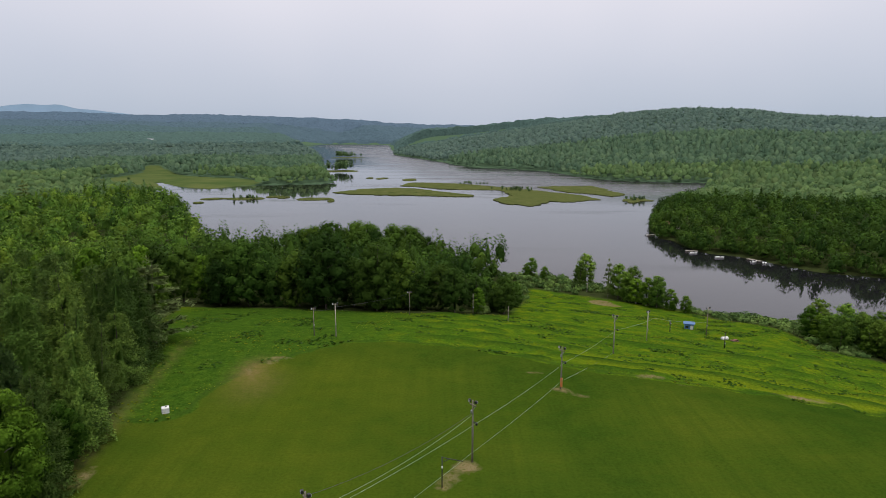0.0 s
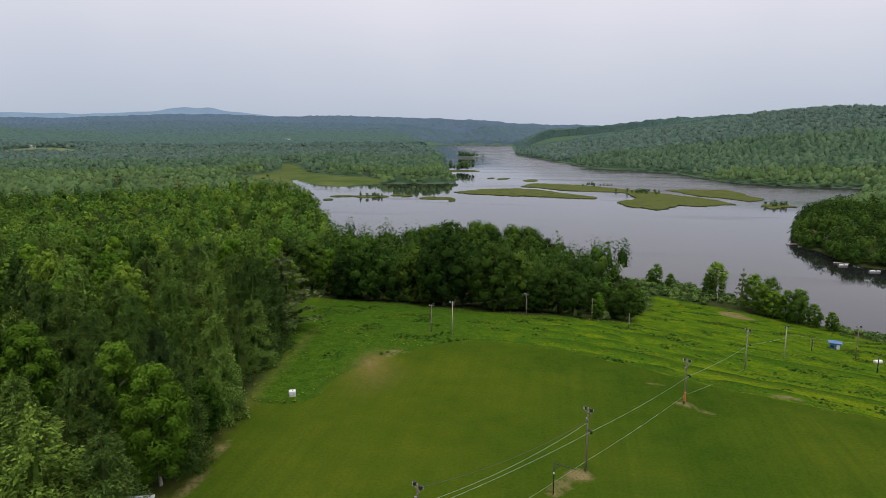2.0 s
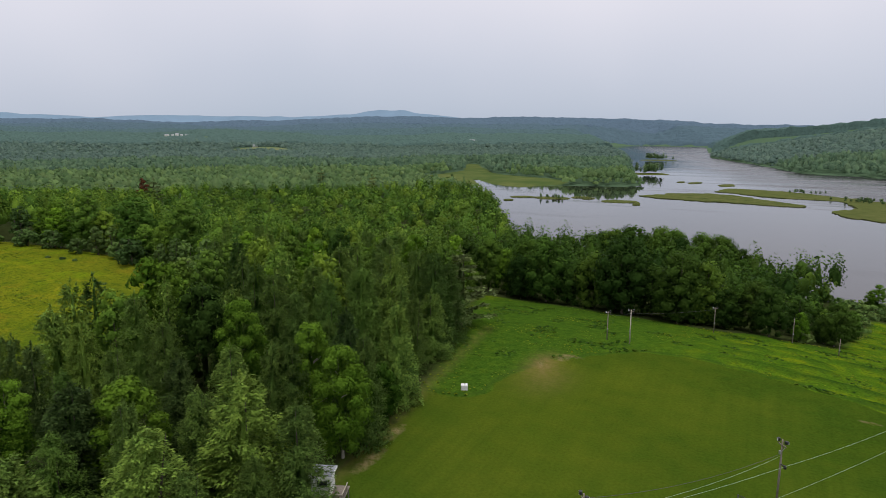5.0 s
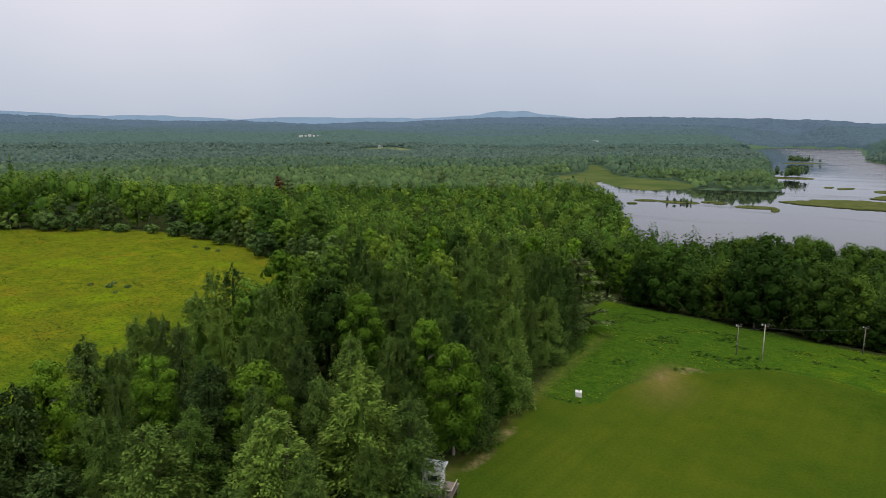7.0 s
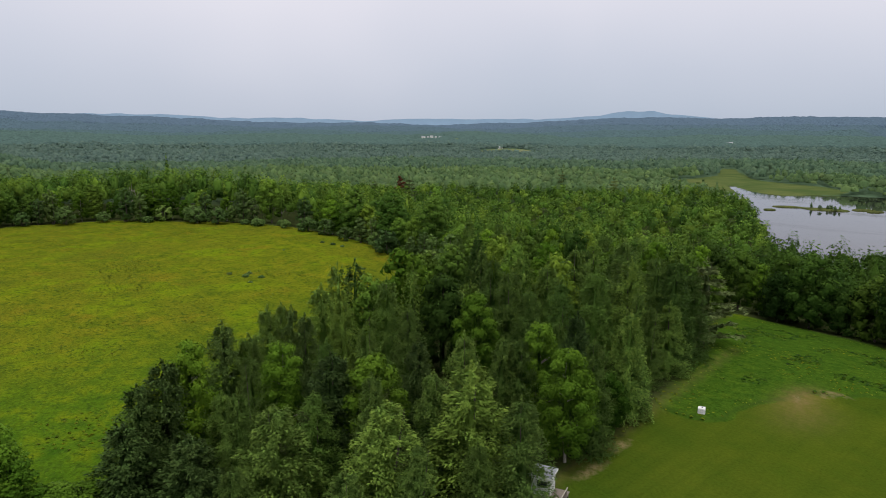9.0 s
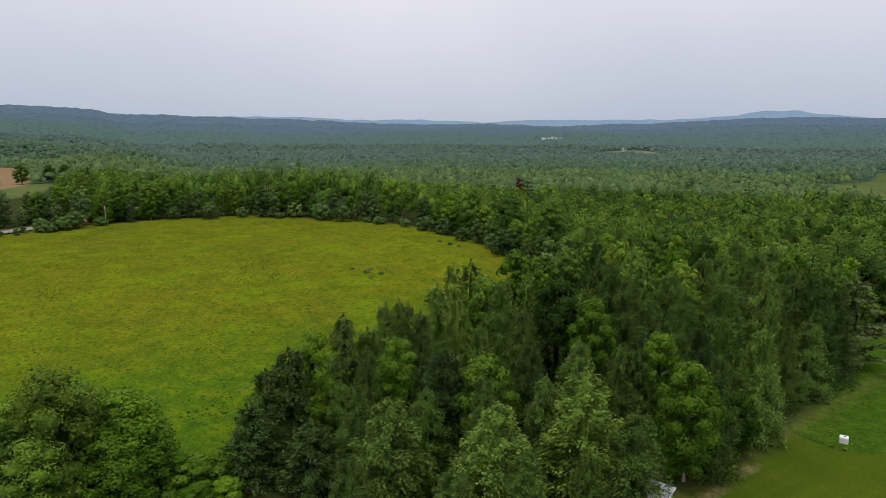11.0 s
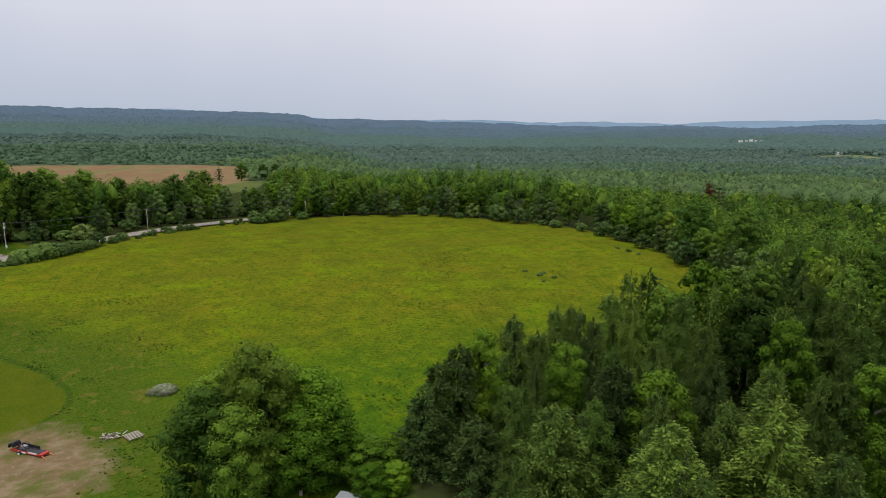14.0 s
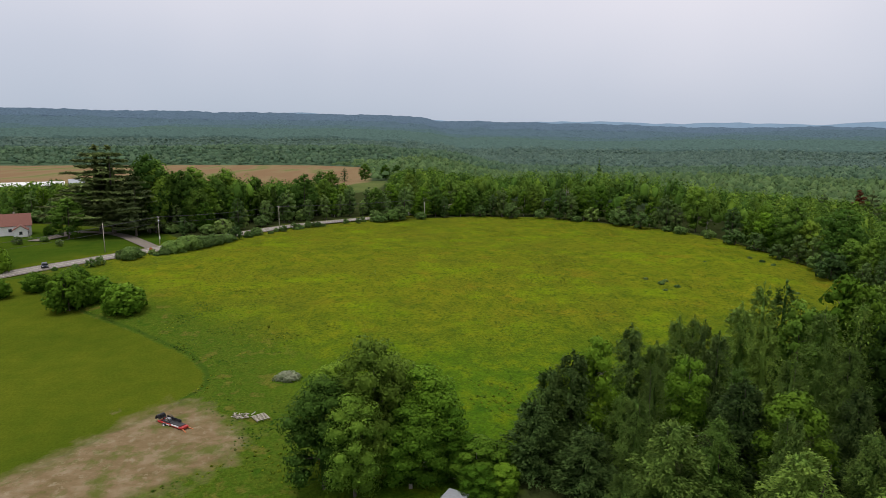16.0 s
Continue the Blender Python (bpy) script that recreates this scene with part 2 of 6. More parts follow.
    lawn = p.mix(p.ramp(fine, (0.3, 0.72), (0.7, 1.08)), (0, 0, 0), lawn)
    # Dark rim on the mown edge: taller grass plus the step's painted shadow
    rim = p.math("SUBTRACT", 1.0, p.math("ABSOLUTE", p.math("MULTIPLY", p.math("ADD", p.attr("lawn"), p.math("ADD", 0.35, p.noise(0.6, 3))), 1.0)))
    base = p.mix(p.ramp(rim, (0.3, 0.0), (0.8, 0.65)), base, (0.034, 0.070, 0.009))
    base = p.mix(p.zone("lawn", 0.45, 0.25), base, lawn)
    base = p.mix(p.math("MULTIPLY", p.attr("scuffed"), p.ramp(p.noise(0.7, 6, 0.7), (0.3, 0.35), (0.6, 1.0))), base, (0.165, 0.128, 0.045))
    soil = p.ramp(p.noise(0.30, 8, 0.62, (1.2, 0.7, 1)), (0.30, (0.135, 0.102, 0.046)), (0.50, (0.190, 0.138, 0.076)), (0.70, (0.250, 0.195, 0.122)))
    soil = p.mix(p.ramp(p.noise(0.8, 7, 0.72), (0.54, 0.0), (0.66, 0.75)), soil, (0.300, 0.250, 0.165))
    soil = p.mix(p.ramp(p.noise(0.17, 8, 0.70), (0.50, 0.0), (0.62, 0.85)), soil, (0.090, 0.112, 0.022))
    soil = p.mix(p.ramp(p.noise(1.6, 6, 0.75), (0.56, 0.0), (0.68, 0.6)), soil, (0.085, 0.085, 0.028))
    base = p.mix(p.zone("dirt", 3.0, 2.6, 0.22), base, soil)
    marsh = p.ramp(p.noise(0.02, 5), (0.35, (0.062, 0.096, 0.030)), (0.65, (0.105, 0.128, 0.042)))
    base = p.mix(p.zone("marsh", 1.0, 2.0, 0.05), base, marsh)
    # Light far fields, their colour also paled by painted haze
    hazed_hay = p.ramp(p.noise(0.012, 4), (0.4, (0.125, 0.165, 0.075)), (0.6, (0.175, 0.195, 0.10)))
    base = p.mix(p.zone("hazed_hay", 1.0, 6.0, 0.02), base, hazed_hay)
    field = p.ramp(p.noise(0.006, 4, 0.5, (1, 5, 1)), (0.42, (0.205, 0.135, 0.075)), (0.55, (0.215, 0.16, 0.085)), (0.64, (0.15, 0.155, 0.06)))
    base = p.mix(p.math("MULTIPLY", p.zone("worn", 0.3, 0.5, 0.9), 0.92), base, p.ramp(p.noise(0.9, 6, 0.7), (0.34, (0.085, 0.100, 0.018)), (0.44, (0.160, 0.128, 0.048)), (0.54, (0.225, 0.180, 0.095)), (0.62, (0.120, 0.115, 0.030)), (0.74, (0.070, 0.100, 0.014))))
    base = p.mix(p.zone("field", 1.0, 3.0, 0.05), base, field)
    p.color(base)
    p.bump(p.math("ADD", fine, p.math("MULTIPLY", mid, 2.0)), 0.6, 0.25)
    return p.m


def leaf_paint(name, dark, light, island=True, scale=0.5, warm=(0.15, 0.16, 0.02), fresh_or_lit=None, each=1.0, rough_at=1.6):
    p = Paint(name, 0.6)
    c = p.mix(p.ramp(p.random(island), (0.0, 0.1), (1.0, 0.9)), dark, light)
    # Lighter colour for new needle tips and for painted light on crown tops
    c = p.mix(p.math("MULTIPLY", p.attr("tip_toplight"), 0.75), c, fresh_or_lit or light)
    who = p.math("FRACT", p.math("ADD", p.random(False), p.attr("tone")))
    c = p.mix(p.ramp(who, (0.0, 0.0), (0.35, 0.08), (0.75, 0.34), (1.0, 0.6)), c, warm)
    deep = tuple(v * 0.8 for v in dark)
    c = p.mix(p.ramp(p.math("FRACT", p.math("MULTIPLY", who, 7.31)), (0.0, 0.85), (0.5, 0.0)), c, deep)
    c = p.mix(p.ramp(p.noise(scale, 4), (0.35, 0.0), (0.7, 0.45)), c, dark)
    c = p.mix(each, c, p.ramp(p.math("FRACT", p.math("MULTIPLY", who, 17.7)), (0.0, (0.66, 0.68, 0.72)), (0.6, (1.0, 1.0, 1.0)), (1.0, (1.35, 1.32, 1.15))), "MULTIPLY")
    p.color(c)
    p.bump(p.noise(rough_at, 4, 0.7), 0.9, 0.35 / rough_at * 1.6)
    p.b.inputs["Specular IOR Level"].default_value = 0.02
    t = p.n.new("ShaderNodeBsdfTranslucent")
    p.l.new(c, t.inputs["Color"])
    m = p.n.new("ShaderNodeMixShader")
    m.inputs[0].default_value = 0.22
    p.l.new(p.b.outputs[0], m.inputs[1])
    p.l.new(t.outputs[0], m.inputs[2])
    p.l.new(m.outputs[0], p.n["Material Output"].inputs["Surface"])
    return p.m


def plain_paint(name, c, rough=0.7, metal=0.0, vary=0.25, scale=3.0, own=True):
    p = Paint(name, rough, metal)
    n = p.noise(scale, 6, 0.6, None, own)
    p.color(p.mix(p.ramp(n, (0.3, 0.0), (0.7, 1.0)), tuple(v * (1 - vary) for v in c), tuple(v * (1 + vary * 0.6) for v in c)))
    p.bump(n, 0.25, 0.02)
    return p.m


def water_paint():
    p = Paint("lake_water", 0.05)
    p.color((0.012, 0.012, 0.014))
    p.b.inputs["IOR"].default_value = 1.36
    calm = p.noise(0.010, 4, 0.55, (0.5, 2.6, 1))
    spot = p.n.new("ShaderNodeSeparateXYZ")
    p.l.new(p.where, spot.inputs[0])
    windy = p.ramp(p.math("MULTIPLY", p.math("SUBTRACT", spot.outputs["Y"], 560.0), 0.005), (0.0, 0.0), (1.0, 1.0))
    open_water = p.ramp(p.math("MULTIPLY", p.math("ADD", p.math("MULTIPLY", spot.outputs["Y"], 0.25), p.math("SUBTRACT", spot.outputs["X"], 150.0)), 0.007), (0.0, 0.0), (1.0, 1.0))
    windy = p.math("MULTIPLY", p.math("MULTIPLY", windy, open_water), p.ramp(calm, (0.36, 0.55), (0.5, 1.0)))
    p.put(p.math("ADD", p.ramp(calm, (0.42, 0.03), (0.56, 0.05), (0.64, 0.14)), p.math("MULTIPLY", windy, 0.22)), p.b.inputs["Roughness"])
    p.bump(p.noise(0.35, 4, 0.6), 0.05, 0.2)
    return p.m


def canopy_paint(name, dark, mid, light):
    p = Paint(name, 1.0)
    c = p.ramp(p.noise(0.11, 5, 0.65), (0.3, dark), (0.5, mid), (0.72, light))
    c = p.mix(p.ramp(p.noise(0.008, 4), (0.35, 0.0), (0.65, 0.7)), c, mid)
    p.color(c)
    p.b.inputs["Specular IOR Level"].default_value = 0.0
    p.bump(p.noise(0.25, 5, 0.7), 1.0, 3.0)
    return p.m


M_GROUND = ground_paint()
M_WATER = water_paint()
M_BROAD = leaf_paint("broad_leaves", (0.048, 0.116, 0.020), (0.132, 0.250, 0.036), True, 0.5, (0.220, 0.300, 0.032), (0.190, 0.310, 0.038))
M_BROAD_DARK = leaf_paint("dark_leaves", (0.027, 0.068, 0.013), (0.066, 0.132, 0.021), True, 0.5, (0.100, 0.155, 0.020), (0.100, 0.185, 0.025))
M_BROAD_BRIGHT = leaf_paint("bright_leaves", (0.050, 0.126, 0.012), (0.130, 0.244, 0.022), True, 0.5, (0.145, 0.240, 0.020), (0.200, 0.340, 0.030))
M_NEEDLE = leaf_paint("needles", (0.090, 0.192, 0.040), (0.200, 0.330, 0.064), True, 0.7, (0.195, 0.285, 0.046), (0.265, 0.375, 0.072))
M_NEEDLE_DARK = leaf_paint("dark_needles", (0.056, 0.116, 0.032), (0.128, 0.212, 0.052), True, 0.7, (0.110, 0.155, 0.036), (0.215, 0.300, 0.075))
M_PINE = leaf_paint("pine_needles", (0.098, 0.156, 0.056), (0.195, 0.255, 0.092), True, 0.5, (0.20, 0.22, 0.075), (0.25, 0.31, 0.118))
M_RED = leaf_paint("red_leaves", (0.12, 0.048, 0.022), (0.24, 0.09, 0.04), True, 0.5, (0.2, 0.08, 0.04))
M_SHRUB = leaf_paint("shrub_leaves", (0.086, 0.168, 0.044), (0.190, 0.290, 0.078), True, 0.5, (0.21, 0.28, 0.07))
M_BLOSSOM = leaf_paint("white_blossom", (0.10, 0.17, 0.04), (0.62, 0.62, 0.46), True, 0.5, (0.42, 0.44, 0.28))
# Far greens turn paler and bluer with distance: haze put into the colour
M_MID = leaf_paint("hazed_far_leaves", (0.080, 0.148, 0.060), (0.138, 0.220, 0.080), True, 0.05, (0.142, 0.192, 0.070), (0.150, 0.228, 0.082), 0.6, 0.8)
M_MID_HAZED = leaf_paint("hazed_farther_leaves", (0.076, 0.140, 0.086), (0.120, 0.196, 0.106), True, 0.05, (0.124, 0.180, 0.100), (0.132, 0.204, 0.110), 0.5, 0.5)
M_FAR_HAZED = leaf_paint("hazed_farthest_leaves", (0.092, 0.152, 0.128), (0.122, 0.186, 0.144), True, 0.04, (0.126, 0.178, 0.138), (0.132, 0.196, 0.148), 0.4, 0.35)
M_TUFT = leaf_paint("meadow_herbs", (0.100, 0.160, 0.012), (0.200, 0.235, 0.012), True, 0.25, (0.20, 0.20, 0.008), None, 0.15)
M_RANK = leaf_paint("rank_weeds", (0.026, 0.078, 0.010), (0.070, 0.150, 0.014), True, 0.25, (0.14, 0.19, 0.012), None, 0.3)
M_BARK = plain_paint("bark", (0.10, 0.082, 0.065), 0.9, 0, 0.4, 5)
M_BIRCH = plain_paint("pale_bark", (0.33, 0.30, 0.26), 0.9, 0, 0.4, 5)
# Haze painted bluer per ring; dark mottling paints the shade between crowns
M_CANOPIES = [canopy_paint("hazed_canopy", tuple(v * 0.45 for v in c), c, tuple(v * 1.4 for v in c))
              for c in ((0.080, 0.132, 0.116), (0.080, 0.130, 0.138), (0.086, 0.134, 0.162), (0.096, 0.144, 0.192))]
M_HAZE = plain_paint("haze_blue_mountains", (0.22, 0.33, 0.45), 1.0, 0, 0.06, 0.01, False)
M_WEATHERED = plain_paint("weathered_wood", (0.20, 0.17, 0.14), 0.9, 0, 0.35, 6)
M_PALE_WOOD = plain_paint("pale_wood", (0.42, 0.38, 0.31), 0.85, 0, 0.3, 6)
M_STEEL = plain_paint("galvanised_steel", (0.42, 0.43, 0.44), 0.45, 0.8, 0.2, 8)
M_BLACK = plain_paint("black_paint", (0.02, 0.02, 0.022), 0.5, 0, 0.3, 8)
M_GLASS = plain_paint("lamp_glass", (0.55, 0.57, 0.58), 0.15, 0, 0.1, 8)
M_ROPE = plain_paint("pale_green_rope", (0.26, 0.36, 0.22), 0.8, 0, 0.2, 10)
M_WIRE = plain_paint("dark_wire", (0.06, 0.06, 0.065), 0.6, 0, 0.2, 10)
M_WHITE = plain_paint("white_paint", (0.74, 0.74, 0.72), 0.6, 0, 0.12, 2)
M_GREY_ROOF = plain_paint("grey_metal_roof", (0.33, 0.35, 0.37), 0.5, 0.1, 0.15, 3)
M_RED_ROOF = plain_paint("red_brown_shingles", (0.20, 0.082, 0.060), 0.85, 0, 0.3, 3)
M_BLUE = plain_paint("blue_paint", (0.07, 0.17, 0.38), 0.5, 0, 0.2, 3)
M_RED_PAINT = plain_paint("red_paint", (0.42, 0.032, 0.026), 0.45, 0, 0.25, 3)
M_ORANGE = plain_paint("faded_orange_paint", (0.52, 0.17, 0.05), 0.5, 0, 0.2, 3)
M_ASPHALT = plain_paint("worn_pale_asphalt", (0.225, 0.200, 0.172), 0.9, 0, 0.2, 0.4, False)
M_LINE = plain_paint("road_marking", (0.62, 0.60, 0.52), 0.8, 0, 0.2, 2)
M_WINDOW = plain_paint("window_glass", (0.03, 0.035, 0.04), 0.08, 0, 0.2, 2)
M_RUBBER = plain_paint("rubber", (0.025, 0.025, 0.025), 0.8, 0, 0.2, 5)
M_CAR = plain_paint("dark_car_paint", (0.03, 0.035, 0.05), 0.2, 0.3, 0.1, 2)
M_MARSH = canopy_paint("marsh_grass", (0.060, 0.082, 0.026), (0.105, 0.125, 0.040), (0.145, 0.145, 0.060))
M_GRAVEL = plain_paint("brown_gravel", (0.17, 0.145, 0.115), 0.95, 0, 0.3, 1.5)
M_STONE = plain_paint("grey_stone", (0.30, 0.28, 0.25), 0.9, 0, 0.3, 4)
M_PALE_ROOF = plain_paint("white_metal_roof", (0.74, 0.74, 0.72), 0.4, 0, 0.08, 1)


def mesh_object(name, verts, faces, material, parent=None, smooth_faces=False):
    """One mesh object from arrays of corners and of triangles or quads."""
    verts, faces = np.asarray(verts, np.float32), np.asarray(faces, np.int32)
    me = bpy.data.meshes.new(name)
    n, k = faces.shape
    me.vertices.add(len(verts))
    me.vertices.foreach_set("co", verts.ravel())
    me.loops.add(n * k)
    me.loops.foreach_set("vertex_index", faces.ravel())
    me.polygons.add(n)
    me.polygons.foreach_set("loop_start", np.arange(n, dtype=np.int32) * k)
    me.polygons.foreach_set("use_smooth", np.full(n, smooth_faces))
    me.update(calc_edges=True)
    me.materials.append(material)
    ob = new(name, me)
    ob.parent = parent
    return ob


def crown_normals(ob, normals):
    """Lets small leaf clumps take the light as the whole bough that carries them does."""
    n = normals / (np.linalg.norm(normals, axis=1, keepdims=True) + 1e-9)
    ob.data.polygons.foreach_set("use_smooth", np.ones(len(ob.data.polygons), bool))
    ob.data.attributes.new("custom_normal", "FLOAT_VECTOR", "POINT").data.foreach_set("vector", n.astype(np.float32).ravel())


def grid_faces(rows, cols):
    a = (np.arange(rows - 1)[:, None] * cols + np.arange(cols - 1)[None, :]).ravel()
    return np.stack([a, a + 1, a + cols + 1, a + cols], 1)


def attribute(ob, name, values):
    ob.data.attributes.new(name, "FLOAT", "POINT").data.foreach_set("value", np.asarray(values, np.float32).ravel())


def polar(r0, r1, rows, a0, a1, cols):
    r = np.geomspace(r0, r1, rows)[:, None]
    a = np.radians(np.linspace(a0, a1, cols))[None, :]
    return (-r * np.sin(a)).ravel(), (r * np.cos(a)).ravel()


# the ground is one sheet from under the camera to the horizon
view_cols = np.concatenate([np.linspace(-180, -42, 20), np.linspace(-41.4, 127, 270), np.linspace(129, 180, 10)])
rr = np.concatenate([[0.01], np.geomspace(4, 4900, 320)])[:, None]
aa = np.radians(view_cols)[None, :]
gx, gy = (-rr * np.sin(aa)).ravel(), (rr * np.cos(aa)).ravel()
gz = land(gx, gy)
lawn_d = np.maximum.reduce([inside(o, gx, gy) for o in (LAWN, LAWN_WEST, HOUSE_YARD)])
wild = smooth((-lawn_d) / 1.2) * smooth((300 - np.hypot(gx, gy)) / 60)
reach_ = gy - 130 + 0.4 * soft(gx, 10) + (grain(gx, gy, 16, 71) - 0.5) * 3
terrace = np.maximum.reduce([smooth(1.25 - np.abs(reach_ - b) / w) for b, w in ((0.6, 1.0), (8.5, 2.2), (17, 1.2), (27, 1.0), (36, 1.2), (50, 1.4))]) * smooth((gx + 12) / 14) * (gy > 60)
gz = gz + 0.7 * terrace * wild
gz = gz + wild * (0.25 + 0.45 * grain(gx, gy, 3, 21) * grain(gx, gy, 17, 22))
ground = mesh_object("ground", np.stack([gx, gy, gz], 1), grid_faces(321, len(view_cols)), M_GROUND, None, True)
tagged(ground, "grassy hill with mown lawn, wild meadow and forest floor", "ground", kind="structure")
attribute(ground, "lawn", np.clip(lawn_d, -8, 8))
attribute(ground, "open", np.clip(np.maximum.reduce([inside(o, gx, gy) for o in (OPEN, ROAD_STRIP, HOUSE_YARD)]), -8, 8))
attribute(ground, "marsh", np.clip(np.maximum(inside(MARSH, gx, gy), inside(PASTURE, gx, gy)), -8, 8))
attribute(ground, "hazed_hay", np.clip(np.maximum(inside(FARM, gx, gy), inside(FARM_EAST, gx, gy)), -20, 20))
attribute(ground, "terrace", terrace)
attribute(ground, "sunny", np.maximum(smooth(1.4 - np.abs(reach_ - 4.2) / 2.2), 0.7 * smooth(1.4 - np.abs(reach_ - 13) / 2.5)) * smooth((gx - 15) / 20) * (gy > 60))
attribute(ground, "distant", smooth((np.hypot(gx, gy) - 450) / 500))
attribute(ground, "dry", 0.22 * np.exp(-((gx + 22) / 20) ** 2 - ((gy - 95) / 40) ** 2) + 0.5 * np.exp(-((gx + 35) / 3.5) ** 2 - ((gy - 113) / 7) ** 2) + 0.42 * smooth((-gx - 55) / 45) * (inside(HOUSE_YARD, gx, gy) < 2))
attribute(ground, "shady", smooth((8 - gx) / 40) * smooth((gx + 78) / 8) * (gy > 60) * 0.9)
attribute(ground, "scuffed", np.clip(0.95 * np.exp(-((gx + 36.2) / 2.4) ** 2 - ((gy - 113) / 5.0) ** 2) + 0.45 * np.exp(-((gx + 33.5) / 4.5) ** 2 - ((gy - 106) / 7.0) ** 2) + 0.4 * np.exp(-((gx + 49.8 + 0.12 * (gy - 85)) / 1.0) ** 2) * (gy > 56) * (gy < 132), 0, 1))
attribute(ground, "weedy", smooth(1.3 + np.maximum(inside(LAWN_WEST, gx, gy), inside(DIRT, gx, gy)) / 22) * smooth((-gx - 40) / 20))
attribute(ground, "gold", smooth((-gx - 100) / 60))
attribute(ground, "worn", worn(gx, gy))
attribute(ground, "dirt", np.clip(inside(DIRT, gx, gy), -8, 8))
attribute(ground, "field", np.clip(inside(FIELD, gx, gy), -8, 8))

water_x, water_y = polar(200, 4600, 60, -60, 60, 60)
water = mesh_object("water", np.stack([water_x, water_y, np.full(water_x.shape, LAKE_Z)], 1), grid_faces(60, 60), M_WATER, None, True)
tagged(water, "calm grey lake reflecting the overcast sky", "lake", kind="structure")


# ---- trees ----
def leaflets(rng, at_, out, size):
    """Small pointed leaf clumps at the places, facing more or less along out."""
    n = len(at_)
    nor = out + rng.normal(0, 0.3, (n, 3))
    nor /= np.linalg.norm(nor, axis=1, keepdims=True) + 1e-9
    side = np.cross(nor, rng.normal(0, 1, (n, 3)))
    side /= np.linalg.norm(side, axis=1, keepdims=True) + 1e-9
    up = np.cross(nor, side)
    s = (size * rng.uniform(0.6, 1.35, n))[:, None]
    v = np.stack([at_ - side * s, at_ + side * s * 0.7 - up * s * 0.75, at_ + side * s * 0.5 + up * s * 0.85 - nor * s * 0.2], 1).reshape(-1, 3)
    return v, np.arange(n * 3).reshape(-1, 3)


def sprays(rng, at_, along, size, loose=0.22):
    """Needle sprays that point along their bough."""
    n = len(at_)
    d = along + rng.normal(0, 0.38, (n, 3))
    d /= np.linalg.norm(d, axis=1, keepdims=True) + 1e-9
    side = np.cross(d, np.array([0, 0, 1.0])) + rng.normal(0, loose, (n, 3))
    side /= np.linalg.norm(side, axis=1, keepdims=True) + 1e-9
    s = (size * rng.uniform(0.6, 1.4, n))[:, None]
    v = np.stack([at_ - side * s * 0.62, at_ + side * s * 0.62, at_ + d * s * 1.9], 1).reshape(-1, 3)
    return v, np.arange(n * 3).reshape(-1, 3)


def unit(rng, n):
    v = rng.normal(0, 1, (n, 3))
    return v / np.linalg.norm(v, axis=1, keepdims=True)


@functools.lru_cache(None)
def round_form(times):
    """Corners and triangles of a round form."""
    bm = bmesh.new()
    bmesh.ops.create_icosphere(bm, subdivisions=times, radius=1.0)
    v = np.array([q.co[:] for q in bm.verts])
    f = np.array([[q.index for q in g.verts] for g in bm.faces])
    bm.free()
    return v, f


